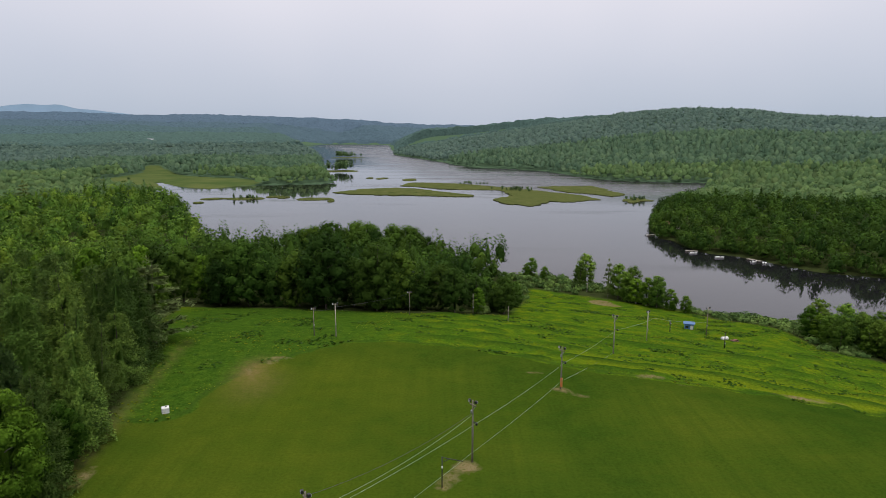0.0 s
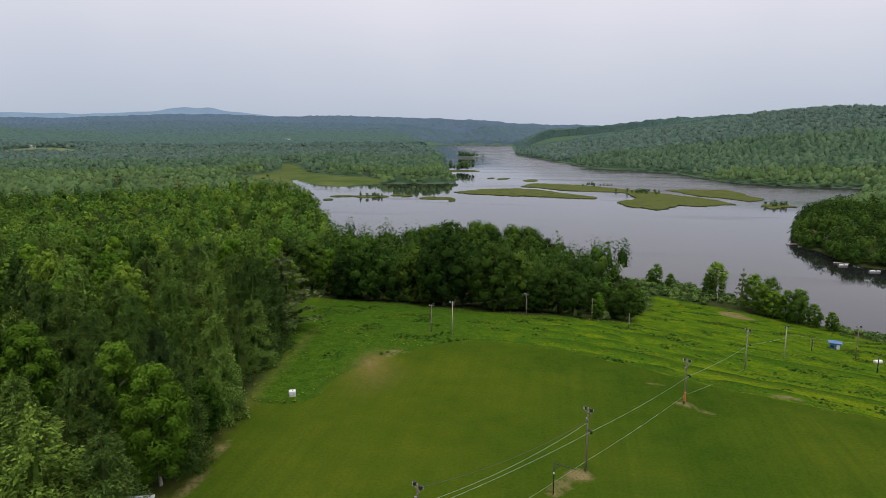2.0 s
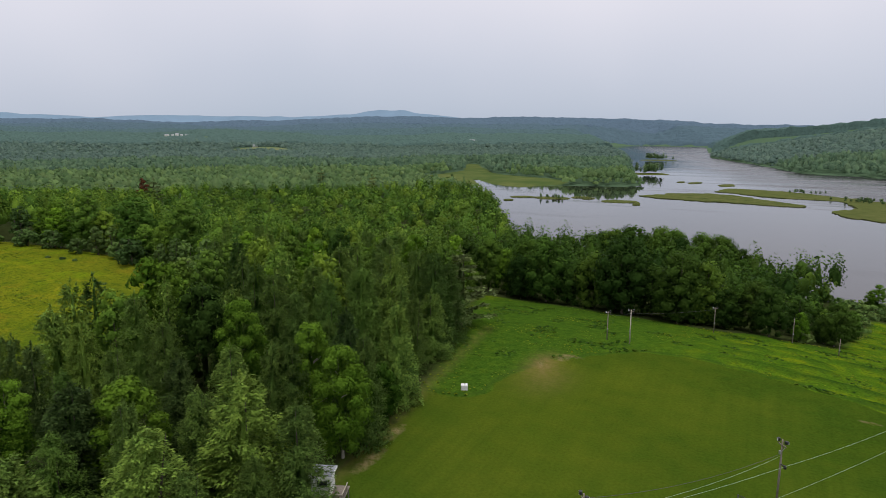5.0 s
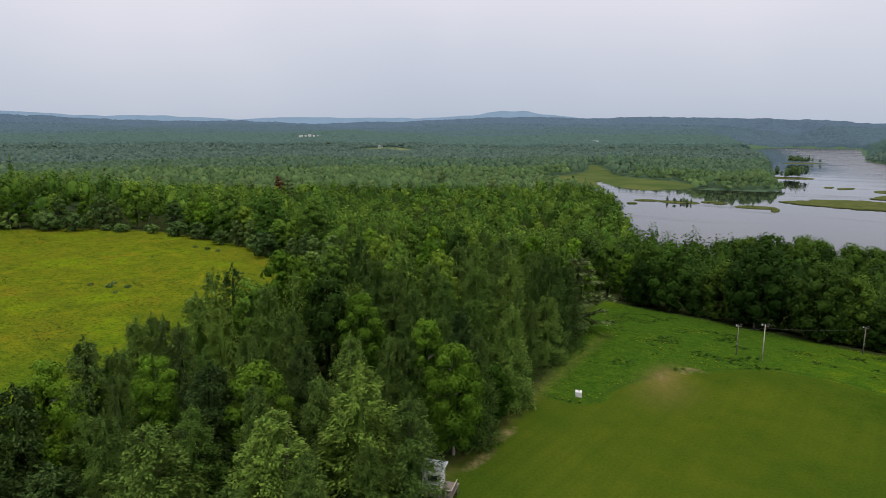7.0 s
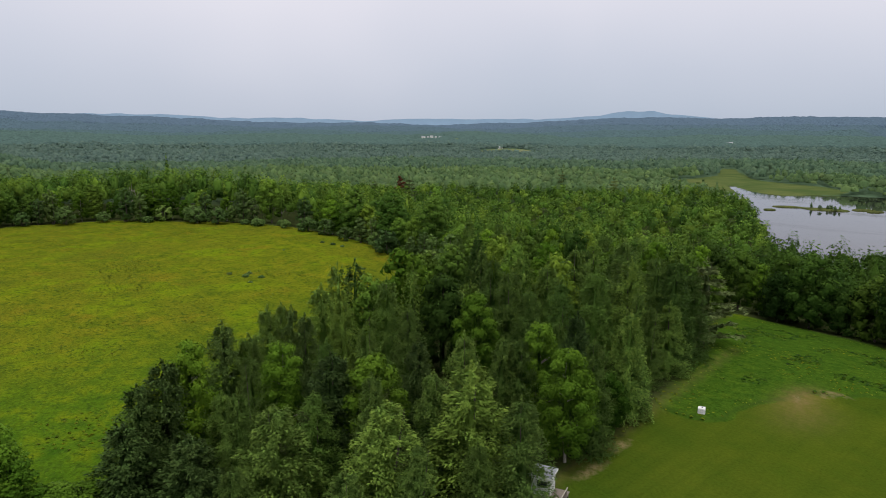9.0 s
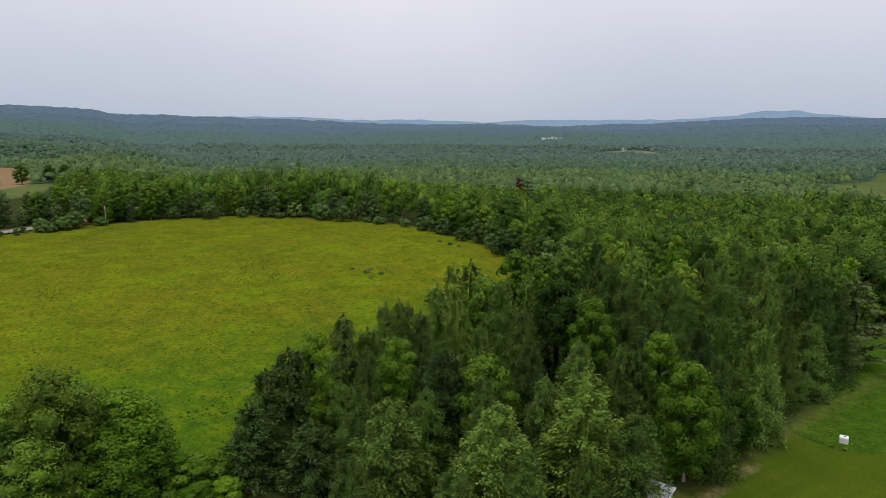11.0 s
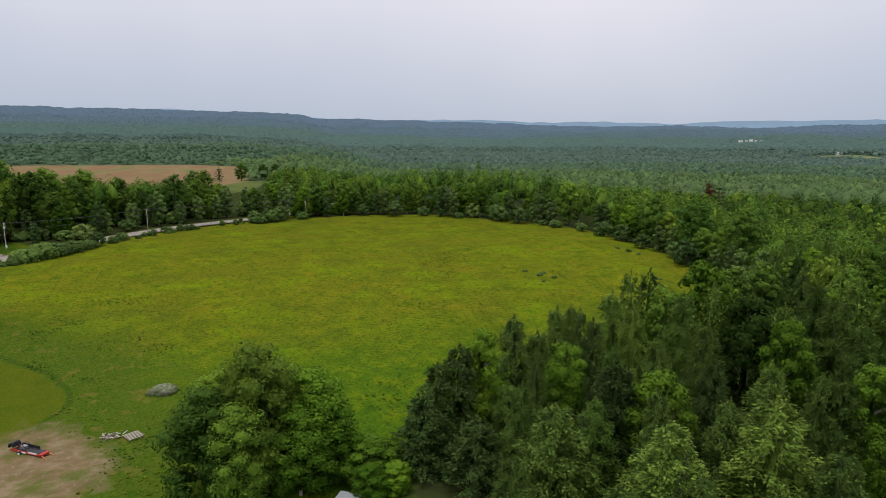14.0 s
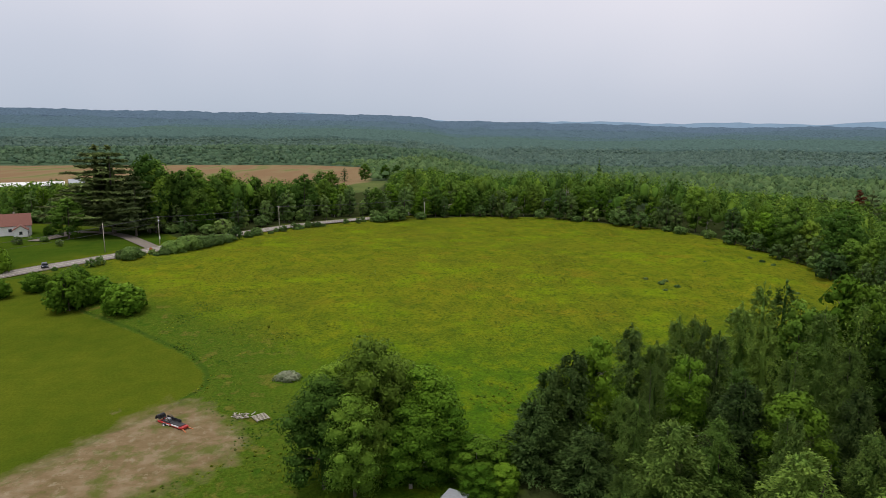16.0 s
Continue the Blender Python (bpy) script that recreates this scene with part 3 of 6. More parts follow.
def broad_leaves(rng, h, rad, base, n, leaf, lobes=16):
    """Leaf clumps of a broad-leaved crown: many overlapping boughs of different size."""
    t = (np.arange(lobes) + rng.uniform(0.1, 0.9, lobes)) / lobes
    wide = np.sqrt(np.clip(1 - ((t - 0.42) / np.where(t > 0.42, 0.62, 0.60)) ** 2, 0.03, 1))
    turn = np.arange(lobes) * 2.4 + rng.normal(0, 0.4, lobes)
    size = rng.uniform(0.30, 0.50, lobes) * rad * (0.62 + 0.38 * wide)
    out = np.clip(rad * wide - size * 0.8, 0, None) * rng.uniform(0.70, 1.15, lobes)
    c = np.stack([np.cos(turn) * out, np.sin(turn) * out, base + size * 0.5 + t * (h - base - size * 1.3)], 1)
    who = rng.choice(lobes, n, p=size ** 2 / (size ** 2).sum())
    d = unit(rng, n)
    d[:, 2] = np.where(d[:, 2] < -0.5, -d[:, 2], d[:, 2])
    d += 0.4 * np.stack([np.cos(turn), np.sin(turn), 0 * turn], 1)[who] * rng.uniform(0, 1, (n, 1))
    d /= np.linalg.norm(d, axis=1, keepdims=True)
    r = np.where(rng.uniform(0, 1, n) < 0.2, rng.uniform(0.3, 0.8, n), rng.uniform(0.82, 1.1, n))
    at_ = c[who] + d * (size[who] * r)[:, None] * np.array([1, 1, 0.8])
    v, f = leaflets(rng, at_, d * 0.9 + np.array([0, 0, 0.3]), leaf)
    mid = np.array([0, 0, base + 0.45 * (h - base)])
    span = np.array([rad, rad, 0.55 * (h - base)])
    whole = (at_ - mid) / span
    nor = np.repeat(d + 0.45 * whole + rng.normal(0, 0.38, d.shape), 3, axis=0)
    # Leaves facing up and high in the crown are coloured lighter, as top light
    tip_toplight = np.clip(np.repeat(d[:, 2] * 0.5 + 0.35 * whole[:, 2], 3), 0, 0.8)
    ball, sides = round_form(1)
    bough = c[:, None] + ball[None] * (size * 0.62)[:, None, None] * np.array([1, 1, 0.8]) * rng.uniform(0.7, 1.15, (lobes, len(ball), 1))
    inner = ball[None] + 0.45 * (bough - mid) / span + rng.normal(0, 0.4, bough.shape)
    f = np.concatenate([f, (sides[None] + (np.arange(lobes) * len(ball))[:, None, None]).reshape(-1, 3) + len(v)])
    v = np.concatenate([v, bough.reshape(-1, 3)])
    tip_toplight = np.concatenate([tip_toplight, np.clip(ball[None, :, 2] * 0.5 + 0.35 * ((bough - mid) / span)[:, :, 2], 0, 0.7).ravel()])
    return v, f, tip_toplight, np.concatenate([nor, inner.reshape(-1, 3)])


def needle_leaves(rng, h, rad, base, n, leaf, droop=0.14, open_=False):
    """Needle sprays along whorls of boughs: drooping and dense, or flat and open in layers."""
    tiers = max(7, int((h - base) / (2.2 if open_ else 0.95)))
    arms = 8 if open_ else 9
    t = rng.uniform(0, 1, n) ** (1.0 if open_ else 1.1)
    tier = np.floor(t * tiers)
    bough = rng.integers(0, arms, n).astype(float)
    k = tier / tiers
    mark = [lattice(tier, bough, q) for q in (5, 7, 11, 13)]
    turn = tier * 2.3 + bough * (2 * np.pi / arms) + (mark[0] - 0.5) * (0.7 if open_ else 1.5)
    reach = rad * ((1 - k ** 2.0) * 0.9 + 0.1 if open_ else np.minimum(1.0, 0.86 + k) * (1 - k) ** 0.48 * 0.97 + 0.03) * (0.35 + 1.0 * mark[1] if open_ else 0.68 + 0.5 * mark[1])
    u = rng.uniform(0.05, 1, n) ** (0.5 if open_ else 0.6)
    fan = rng.normal(0, 0.16, n) * (1.2 - 0.4 * u)
    ang = turn + fan
    sag = (0.02 if open_ else droop) * (0.6 + 0.8 * mark[3])
    lift = (mark[3] - 0.5) * (2.6 if open_ else 0.9) + (0.16 if open_ else 0.08) * reach * u * u
    at_ = np.stack([np.cos(ang) * reach * u, np.sin(ang) * reach * u, base + k * (h - base) * 0.97 + lift * (1 - k) + rng.normal(0, 0.12 if open_ else 0.30, n) - sag * reach * u * u], 1)
    keep = (mark[2] > (0.2 if open_ else 0.06)) | (k > 0.8)
    d = np.stack([np.cos(ang), np.sin(ang), 0.1 - 1.6 * sag * u], 1)
    at_, d, u = at_[keep], d[keep], u[keep]
    top_n = max(10, n // 260)
    drop_ = rng.uniform(0, 1.3, top_n)
    spire = np.stack([rng.normal(0, 0.28, top_n) * drop_, rng.normal(0, 0.28, top_n) * drop_, h - drop_], 1)
    at_, d, u = np.concatenate([at_, spire]), np.concatenate([d, unit(rng, top_n) * 0.6 + np.array([0, 0, 0.6])]), np.concatenate([u, np.ones(top_n)])
    v, f = sprays(rng, at_, d, leaf, 0.75 if open_ else 0.35)
    flat = np.cross(v[1::3] - v[0::3], v[2::3] - v[0::3])
    turn_ = (flat * (d * np.array([1, 1, 0.3]) + np.array([0, 0, 0.35]))).sum(1) < 0
    f[turn_] = f[turn_][:, ::-1]
    nor = np.repeat(d * np.array([1, 1, 0.3]) * (0.55 + 0.5 * u[:, None]) + np.array([0, 0, 0.55]) + rng.normal(0, 0.42, d.shape), 3, axis=0)
    # New growth lightens spray tips; the gain with height paints in top light
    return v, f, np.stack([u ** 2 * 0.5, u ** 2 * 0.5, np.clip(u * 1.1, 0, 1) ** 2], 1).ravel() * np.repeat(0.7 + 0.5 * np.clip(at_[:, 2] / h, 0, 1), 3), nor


def heart(rng, h, rad, base, needles):
    """The dense inside of a crown."""
    a = np.arange(7) * 2 * np.pi / 7
    rows = []
    for t in (0.03, 0.2, 0.45, 0.7, 0.9):
        r = rad * (0.22 * (1 - t) ** 0.7 if needles else 0.1 * math.sqrt(max(0.05, 1 - ((t - 0.42) / 0.6) ** 2)))
        k = rng.uniform(0.45, 1.2, 7)
        rows.append(np.stack([np.cos(a) * r * k, np.sin(a) * r * k, base + t * (h - base) * 0.96 + rng.normal(0, 0.2, 7)], 1))
    v = np.concatenate(rows)
    f = [(7 * j + i, 7 * j + (i + 1) % 7, 7 * j + 7 + (i + 1) % 7) for j in range(4) for i in range(7)] + [(7 * j + i, 7 * j + 7 + (i + 1) % 7, 7 * j + 7 + i) for j in range(4) for i in range(7)]
    return v, np.array(f)


def tube(bm, pts, radii, sides=6):
    """A tapered limb through the points."""
    rings = []
    for k, (p, r) in enumerate(zip(pts, radii)):
        ahead = (Vector(pts[min(k + 1, len(pts) - 1)]) - Vector(pts[max(k - 1, 0)])).normalized()
        turn = ahead.to_track_quat("Z", "Y")
        rings.append([bm.verts.new(Vector(p) + turn @ Vector((r * math.cos(2 * math.pi * i / sides), r * math.sin(2 * math.pi * i / sides), 0))) for i in range(sides)])
    for a, b in zip(rings, rings[1:]):
        for i in range(sides):
            bm.faces.new((a[i], a[(i + 1) % sides], b[(i + 1) % sides], b[i]))
    bm.faces.new(rings[0][::-1])
    bm.faces.new(rings[-1])


def part(name, bm, material, parent=None, label="", shaded=False):
    me = bpy.data.meshes.new(name)
    bm.normal_update()
    bm.to_mesh(me)
    bm.free()
    me.materials.append(material)
    if shaded:
        me.polygons.foreach_set("use_smooth", [True] * len(me.polygons))
    ob = new(name, me)
    ob.parent = parent
    return tagged(ob, label)


def trunk_mesh(rng, h, thick, base, rad, limbs, stems=1):
    bm = bmesh.new()
    for s in range(stems):
        lean = rng.normal(0, 0.03 + 0.06 * (stems > 1), 2)
        off = rng.normal(0, 0.35 * (stems > 1), 2)
        pts = [(off[0] + lean[0] * h * k, off[1] + lean[1] * h * k, h * k - 0.3 * (k == 0)) for k in (0, 0.06, 0.35, 0.65, 0.93)]
        tube(bm, pts, [thick * f for f in (1.35, 1.0, 0.75, 0.42, 0.08)])
        for i in range(limbs):
            k = rng.uniform(base / h, 0.8)
            a, out = rng.uniform(0, 6.28), rad * rng.uniform(0.5, 0.85) * (1.1 - k)
            p = (off[0] + lean[0] * h * k, off[1] + lean[1] * h * k, h * k)
            q = (p[0] + math.cos(a) * out * 0.5, p[1] + math.sin(a) * out * 0.5, p[2] + out * 0.35)
            e = (p[0] + math.cos(a) * out, p[1] + math.sin(a) * out, p[2] + out * 0.6)
            tube(bm, [p, q, e], [thick * 0.4, thick * 0.25, thick * 0.07], 4)
    return bm


def tree_kind(name, label, category, group, seed, h, rad, base, n, leaf, needles, leaves, bark, gaps=0.0, stems=1, lobes=16):
    """One tree with its trunk and crown, standing at the origin; copies are set out later."""
    rng = np.random.default_rng(seed)
    root = tagged(new(name), label, category, group)
    part("trunk", trunk_mesh(rng, h, 0.012 * h + 0.03, base, rad, 0 if needles else 5, stems), bark, root)
    v, f, tip_toplight, nor = needle_leaves(rng, h, rad, base, n, leaf, 0.13, gaps > 0) if needles else broad_leaves(rng, h, rad, base, n, leaf, lobes)
    hv, hf = heart(rng, h, rad, base, needles)
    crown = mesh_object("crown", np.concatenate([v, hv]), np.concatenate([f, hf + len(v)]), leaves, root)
    attribute(crown, "tip_toplight", np.concatenate([tip_toplight, np.zeros(len(hv))]))
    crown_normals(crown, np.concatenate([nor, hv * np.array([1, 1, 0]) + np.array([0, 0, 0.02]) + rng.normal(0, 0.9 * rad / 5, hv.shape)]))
    return root


def lumps(rng, xyz, h, rad, base, cards, leaf, needles):
    """Many far trees in one mesh: a ragged dark core and leaf clumps round it for each."""
    n = len(xyz)
    ball, tri = round_form(1)
    tri = tri[ball[tri][:, :, 2].mean(1) > -0.62]
    m = len(ball)
    size = np.stack([rad, rad, (h - base) / 2], 1)
    mid = xyz + np.stack([0 * h, 0 * h, (h + base) / 2], 1)
    lobe = unit(rng, n * 9).reshape(n, 9, 3)
    swell = np.exp((np.einsum("vk,nlk->nvl", ball, lobe) - 1) * 9).max(2)
    shape = ball[None] * ((0.34 if cards > 20 else 0.60) + 0.30 * swell + (0.08 if cards > 20 else 0.18) * rng.uniform(-1, 1, (n, m)))[:, :, None]
    taper = np.where(needles[:, None], np.clip(1.02 - (shape[:, :, 2] + 1) * 0.46, 0.08, 1), 1.0)
    shape[:, :, :2] *= taper[:, :, None]
    core = (mid[:, None] + shape * size[:, None]).reshape(-1, 3)
    faces = (tri[None] + np.arange(n)[:, None, None] * m).reshape(-1, 3)
    d = unit(rng, n * cards)
    d[:, 2] = np.where(d[:, 2] < -0.3, -d[:, 2], d[:, 2])
    who = np.repeat(np.arange(n), cards)
    tp = np.where(needles[who], np.clip(1.05 - (d[:, 2] + 1) * 0.48, 0.06, 1), 1.0)
    puff = np.exp((np.einsum("nk,nlk->nl", d, lobe[who]) - 1) * 9).max(1)
    q = d * ((0.66 if cards > 20 else 0.7) + 0.36 * puff + rng.uniform(-0.1, 0.1, n * cards))[:, None]
    q[:, :2] *= tp[:, None]
    at = mid[who] + q * size[who]
    s = leaf[who] * rng.uniform(0.6, 1.4, n * cards)
    nor = d + rng.normal(0, 0.4, d.shape) + np.array([0, 0, 0.2])
    nor /= np.linalg.norm(nor, axis=1, keepdims=True)
    side = np.cross(nor, rng.normal(0, 1, nor.shape))
    side /= np.linalg.norm(side, axis=1, keepdims=True) + 1e-9
    up = np.cross(nor, side)
    v = np.stack([at - side * s[:, None], at + side * s[:, None] * 0.8 - up * s[:, None] * 0.6, at + up * s[:, None]], 1).reshape(-1, 3)
    f = np.arange(n * cards * 3).reshape(-1, 3) + len(core)
    tone = rng.uniform(0, 1, n)
    inner = (ball[None] * (0.35 + 0.9 * swell[:, :, None]) + 0.5 * shape + np.array([0, 0, 0.15 if cards > 20 else 0.8]) + rng.normal(0, 0.42 if cards > 20 else 0.25, (n, m, 3))).reshape(-1, 3)
    outer = np.repeat(d * np.array([1, 1, 1.05]) + rng.normal(0, 0.25, d.shape), 3, axis=0)
    # Upper faces and lobes get a lighter colour that imitates light from above
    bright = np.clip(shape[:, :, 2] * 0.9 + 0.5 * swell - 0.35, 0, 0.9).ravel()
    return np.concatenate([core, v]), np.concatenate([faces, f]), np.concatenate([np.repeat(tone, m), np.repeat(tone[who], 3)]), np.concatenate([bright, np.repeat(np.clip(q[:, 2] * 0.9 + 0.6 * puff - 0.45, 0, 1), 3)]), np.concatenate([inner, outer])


def scatter(rng, x0, x1, y0, y1, gap):
    """Places about gap apart in a rectangle."""
    gx_, gy_ = np.meshgrid(np.arange(x0, x1, gap), np.arange(y0, y1, gap))
    gx_ = gx_ + rng.uniform(-0.42, 0.42, gx_.shape) * gap
    gy_ = gy_ + rng.uniform(-0.42, 0.42, gy_.shape) * gap
    return gx_.ravel(), gy_.ravel()


def near_bank(x, y):
    """The strip between the open slope and the water, where growth is set out singly."""
    return (x > 26) & (y > 120) & (y < np.where(x < 90, 300, 260 - 0.93 * (x - 123)))


def bearing(x, y):
    return np.degrees(np.arctan2(-x, y))


CLEARING = [(-352, -8), (-480, -12), (-640, -18), (-640, -62), (-480, -46), (-351, -32)]


def wooded(x, y):
    """How deep a place lies in the woods, in metres; below 0 it is open."""
    d = -inside(OPEN, x, y)
    d = np.minimum(d, -inside(LAKE, x, y))
    d = np.minimum(d, -inside(MARSH, x, y))
    d = np.minimum(d, -inside(FIELD, x, y))
    d = np.minimum(d, -inside(PASTURE, x, y))
    d = np.minimum(d, -inside(FARM_EAST, x, y))
    d = np.minimum(d, -inside(FARM, x, y))
    d = np.minimum(d, -inside(CLEARING, x, y))
    d = np.minimum(d, -inside(HOUSE_YARD, x, y))
    d = np.minimum(d, -inside(ROAD_STRIP, x, y))
    return d


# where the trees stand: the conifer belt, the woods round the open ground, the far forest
rng = np.random.default_rng(7)
BELT = [(-46, 38), (-43, 58), (-47, 73), (-53, 100), (-60, 128), (-70, 152), (-84, 190), (-140, 150), (-136, 126), (-116, 88), (-104, 52), (-86, 28), (-80, 6), (-58, 14)]




def kinds(name, label, category, group, seed, sizes, n, leaf, needles, leaves, gaps=0.0, stems=1, lobes=16, bark=M_BARK):
    """Near kinds with many small leaf clumps, and far ones with fewer and larger."""
    near = [tree_kind(name, label, category, group, seed + k, h, r, b, n, leaf, needles, leaves, bark, gaps, stems, lobes) for k, (h, r, b) in enumerate(sizes)]
    far = [tree_kind(name, label, category, group, seed + k, h, r, b, int(n * 0.23), leaf * 1.85, needles, leaves, bark, gaps, stems, lobes) for k, (h, r, b) in enumerate(sizes)]
    return near, far


SPRUCE = kinds("spruce_tree", "green spruce with drooping needle boughs", "conifer tree", "belt of conifers", 11, ((16.0, 5.0, 0.4), (14.5, 4.7, 0.4), (17.5, 5.2, 0.5), (13.0, 4.3, 0.3)), 15000, 0.152, True, M_NEEDLE)
DARK_SPRUCE = kinds("spruce_tree", "dark green spruce at the end of the belt", "conifer tree", "belt of conifers", 15, ((16.0, 5.0, 0.4), (14.5, 4.7, 0.4)), 12000, 0.185, True, M_NEEDLE_DARK)
PINE = kinds("pine_tree", "tall white pine with layered open boughs", "conifer tree", "pines in the woods", 31, ((20.0, 5.0, 2.5), (18.0, 4.6, 2.0)), 4200, 0.33, True, M_PINE, 0.25)
MAPLE = kinds("maple_tree", "dense dark green maple at the wood's edge", "tree", "broad-leaved trees", 41, ((22, 5.6, 1.6), (20, 5.2, 1.2), (24, 6.0, 2.0)), 9000, 0.215, False, M_BROAD, 0, 1, 34)
DARK_MAPLE = kinds("maple_tree", "dark green full-crowned maple above the slope", "tree", "dark wood above the slope", 45, ((23, 7.6, 1.4), (20, 7.0, 1.0), (25, 8.2, 1.8)), 14500, 0.21, False, M_BROAD_DARK, 0, 1, 36)
BIRCH = kinds("birch_tree", "bright green young birch with a pale trunk", "tree", "young bright trees", 51, ((17, 4.3, 1.2), (14, 3.8, 0.8), (18, 4.7, 1.4)), 9000, 0.195, False, M_BROAD_BRIGHT, 0, 1, 30, M_BIRCH)
BUSH = kinds("bush", "pale green leafy bush at the meadow's edge", "bush", "bushes along the edges", 61, ((6.5, 3.0, 0.1), (4.6, 2.6, 0.1), (2.8, 2.2, 0.0)), 2000, 0.21, False, M_SHRUB, 0, 3, 14)
ASPEN = kinds("aspen_tree", "grey green upright young tree by the meadow", "tree", "young trees round the meadow", 71, ((11, 2.6, 0.5), (8.5, 2.3, 0.4)), 4000, 0.19, False, M_SHRUB, 0, 2, 20)
SPARE = [ob for kind in (SPRUCE, DARK_SPRUCE, PINE, MAPLE, DARK_MAPLE, BIRCH, BUSH, ASPEN) for half in kind for ob in half]


def plant(kind, x, y, scale=1.0, which=None, sink=0.1, wide=1.0):
    far = math.hypot(x, y) > 112
    choice = kind[far]
    ob = choice[rng.integers(len(choice)) if which is None else which]
    made = copy_thing(ob, pose(x, y, float(land(x, y)) - sink, 0, 0, rng.uniform(0, 360)))
    made.scale = (scale * wide * rng.uniform(0.92, 1.1), scale * wide * rng.uniform(0.92, 1.1), scale)
    return made


def plant_as(kind, x, y, h, r, near=True):
    """A tree of that height and crown radius."""
    choice = kind[0 if near else 1]
    k = int(rng.integers(len(choice)))
    tall, wide = SIZES[id(kind)][k]
    made = copy_thing(choice[k], pose(x, y, float(land(x, y)) - 0.1, 0, 0, rng.uniform(0, 360)))
    made.scale = (r / wide * rng.uniform(0.96, 1.06), r / wide * rng.uniform(0.96, 1.06), h / tall)
    return made


SIZES = {id(DARK_SPRUCE): ((16.0, 5.0), (14.5, 4.7)), id(SPRUCE): ((16.0, 5.0), (14.5, 4.7), (17.5, 5.2), (13.0, 4.3)), id(BIRCH): ((17, 4.3), (14, 3.8), (18, 4.7)), id(DARK_MAPLE): ((23, 7.6), (20, 7.0), (25, 8.2)), id(PINE): ((20.0, 5.0), (18.0, 4.6)), id(MAPLE): ((22, 5.6), (20, 5.2), (24, 6.0))}
# the belt's nearer trees: place, height and crown radius
FRONT = [(-62.5, 29.1, 14.5, 5.6), (-54.3, 38.6, 15.0, 6.0), (-52.0, 49.8, 17.5, 6.3), (-57.8, 48.7, 15.0, 3.8), (-45.7, 52.0, 14.5, 4.1), (-69.9, 41.0, 16.0, 4.8), (-81.6, 23.1, 16.0, 5.1), (-81.5, 19.9, 13.5, 4.0),
         (-86.7, 33.1, 18.0, 4.3), (-76.5, 16.7, 11.0, 4.7), (-70.6, 22.3, 10.0, 4.5), (-58.5, 22.5, 11.0, 3.3), (-66.2, 36.2, 13.0, 3.8), (-51.3, 31.3, 10.5, 3.5), (-48.3, 38.4, 12.0, 3.6)]
MIDDLE = [(-93.7, 43.4, 17.0, 4.1), (-91.4, 46.5, 17.0, 3.1), (-87.6, 37.3, 15.0, 3.8), (-94.1, 53.7, 19.0, 4.6), (-87.7, 54.0, 18.0, 3.7), (-88.8, 47.5, 16.0, 3.5), (-75.3, 50.4, 17.0, 3.1), (-87.1, 62.7, 20.0, 4.5),
          (-76.0, 59.0, 18.0, 3.9), (-62.4, 58.3, 17.0, 4.1), (-71.2, 82.2, 18.0, 4.3), (-68.9, 55.2, 15.0, 3.6), (-59.7, 63.4, 16.0, 3.5), (-57.9, 65.1, 16.0, 3.4), (-56.0, 76.0, 18.0, 3.6)]
BACK = [(-84.8, 86.7, 21.0, 4.5), (-78.9, 85.4, 20.0, 4.6), (-47.9, 69.0, 17.5, 3.3), (-68.7, 87.9, 19.0, 4.2), (-77.4, 94.5, 20.0, 4.6), (-64.6, 92.5, 21.0, 4.9), (-64.3, 103.3, 22.0, 5.4), (-63.2, 110.3, 22.0, 5.3),
        (-58.5, 108.8, 22.0, 4.8), (-56.7, 104.7, 14.5, 4.3), (-51.2, 82.9, 18.0, 3.9), (-59.4, 117.6, 18.0, 5.1), (-82.1, 109.8, 21.0, 5.3), (-81.2, 127.6, 21.0, 5.8), (-52.4, 86.2, 11.5, 3.2)]
FRESH = [(-66.0, 44.8, 16.0, 4.9), (-82.9, 26.7, 18.0, 4.0), (-81.2, 39.3, 15.0, 3.9), (-75.6, 73.2, 18.0, 4.2), (-57.5, 69.0, 18.0, 3.8), (-48.8, 64.5, 17.0, 4.0), (-49.8, 75.1, 10.5, 3.1)]
SHADED = {(-88.8, 47.5), (-69.9, 41.0), (-68.9, 55.2), (-56.0, 76.0), (-91.4, 46.5)}
for x, y, h, r in FRONT + MIDDLE + BACK:
    plant_as(DARK_SPRUCE if x < -70 and y < 36 or (x, y) in SHADED else SPRUCE, x, y, h, r * 1.1)
for x, y, h, r in FRESH:
    plant_as(BIRCH, x, y, h, r)
plant_as(DARK_MAPLE, -84.3, 73.1, 20.0, 5.8, False)
plant_as(PINE, -61.8, 128.4, 19.5, 7.2)
taken = np.array([(x, y) for x, y, h, r in FRONT + MIDDLE + BACK + FRESH])
px_, py_ = scatter(rng, -145, -40, 5, 190, 7.6)
for x, y in zip(px_, py_):
    d = float(wooded(x, y))
    if float(inside(BELT, x, y)) < 1.5 or d < 0.5 or np.hypot(x - taken[:, 0], y - taken[:, 1]).min() < 5.4 or (abs(float(bearing(x, y)) - 38.2) < 4.9 and math.hypot(x, y) < 75):
        continue
    near_ = math.hypot(x, y) < 112
    k = rng.uniform()
    kind = SPRUCE if near_ or k < 0.55 else MAPLE if k < 0.8 else BIRCH
    low = 0.78 if near_ else 1.0
    plant_as(kind, x, y, rng.uniform(13.5, 21.5) * low, rng.uniform(3.5, 4.8) * low, near_)

# woods within some 320 m: trees of their own where they front the open ground, a joined mass behind
px_, py_ = scatter(rng, -440, 190, -190, 300, 7.6)
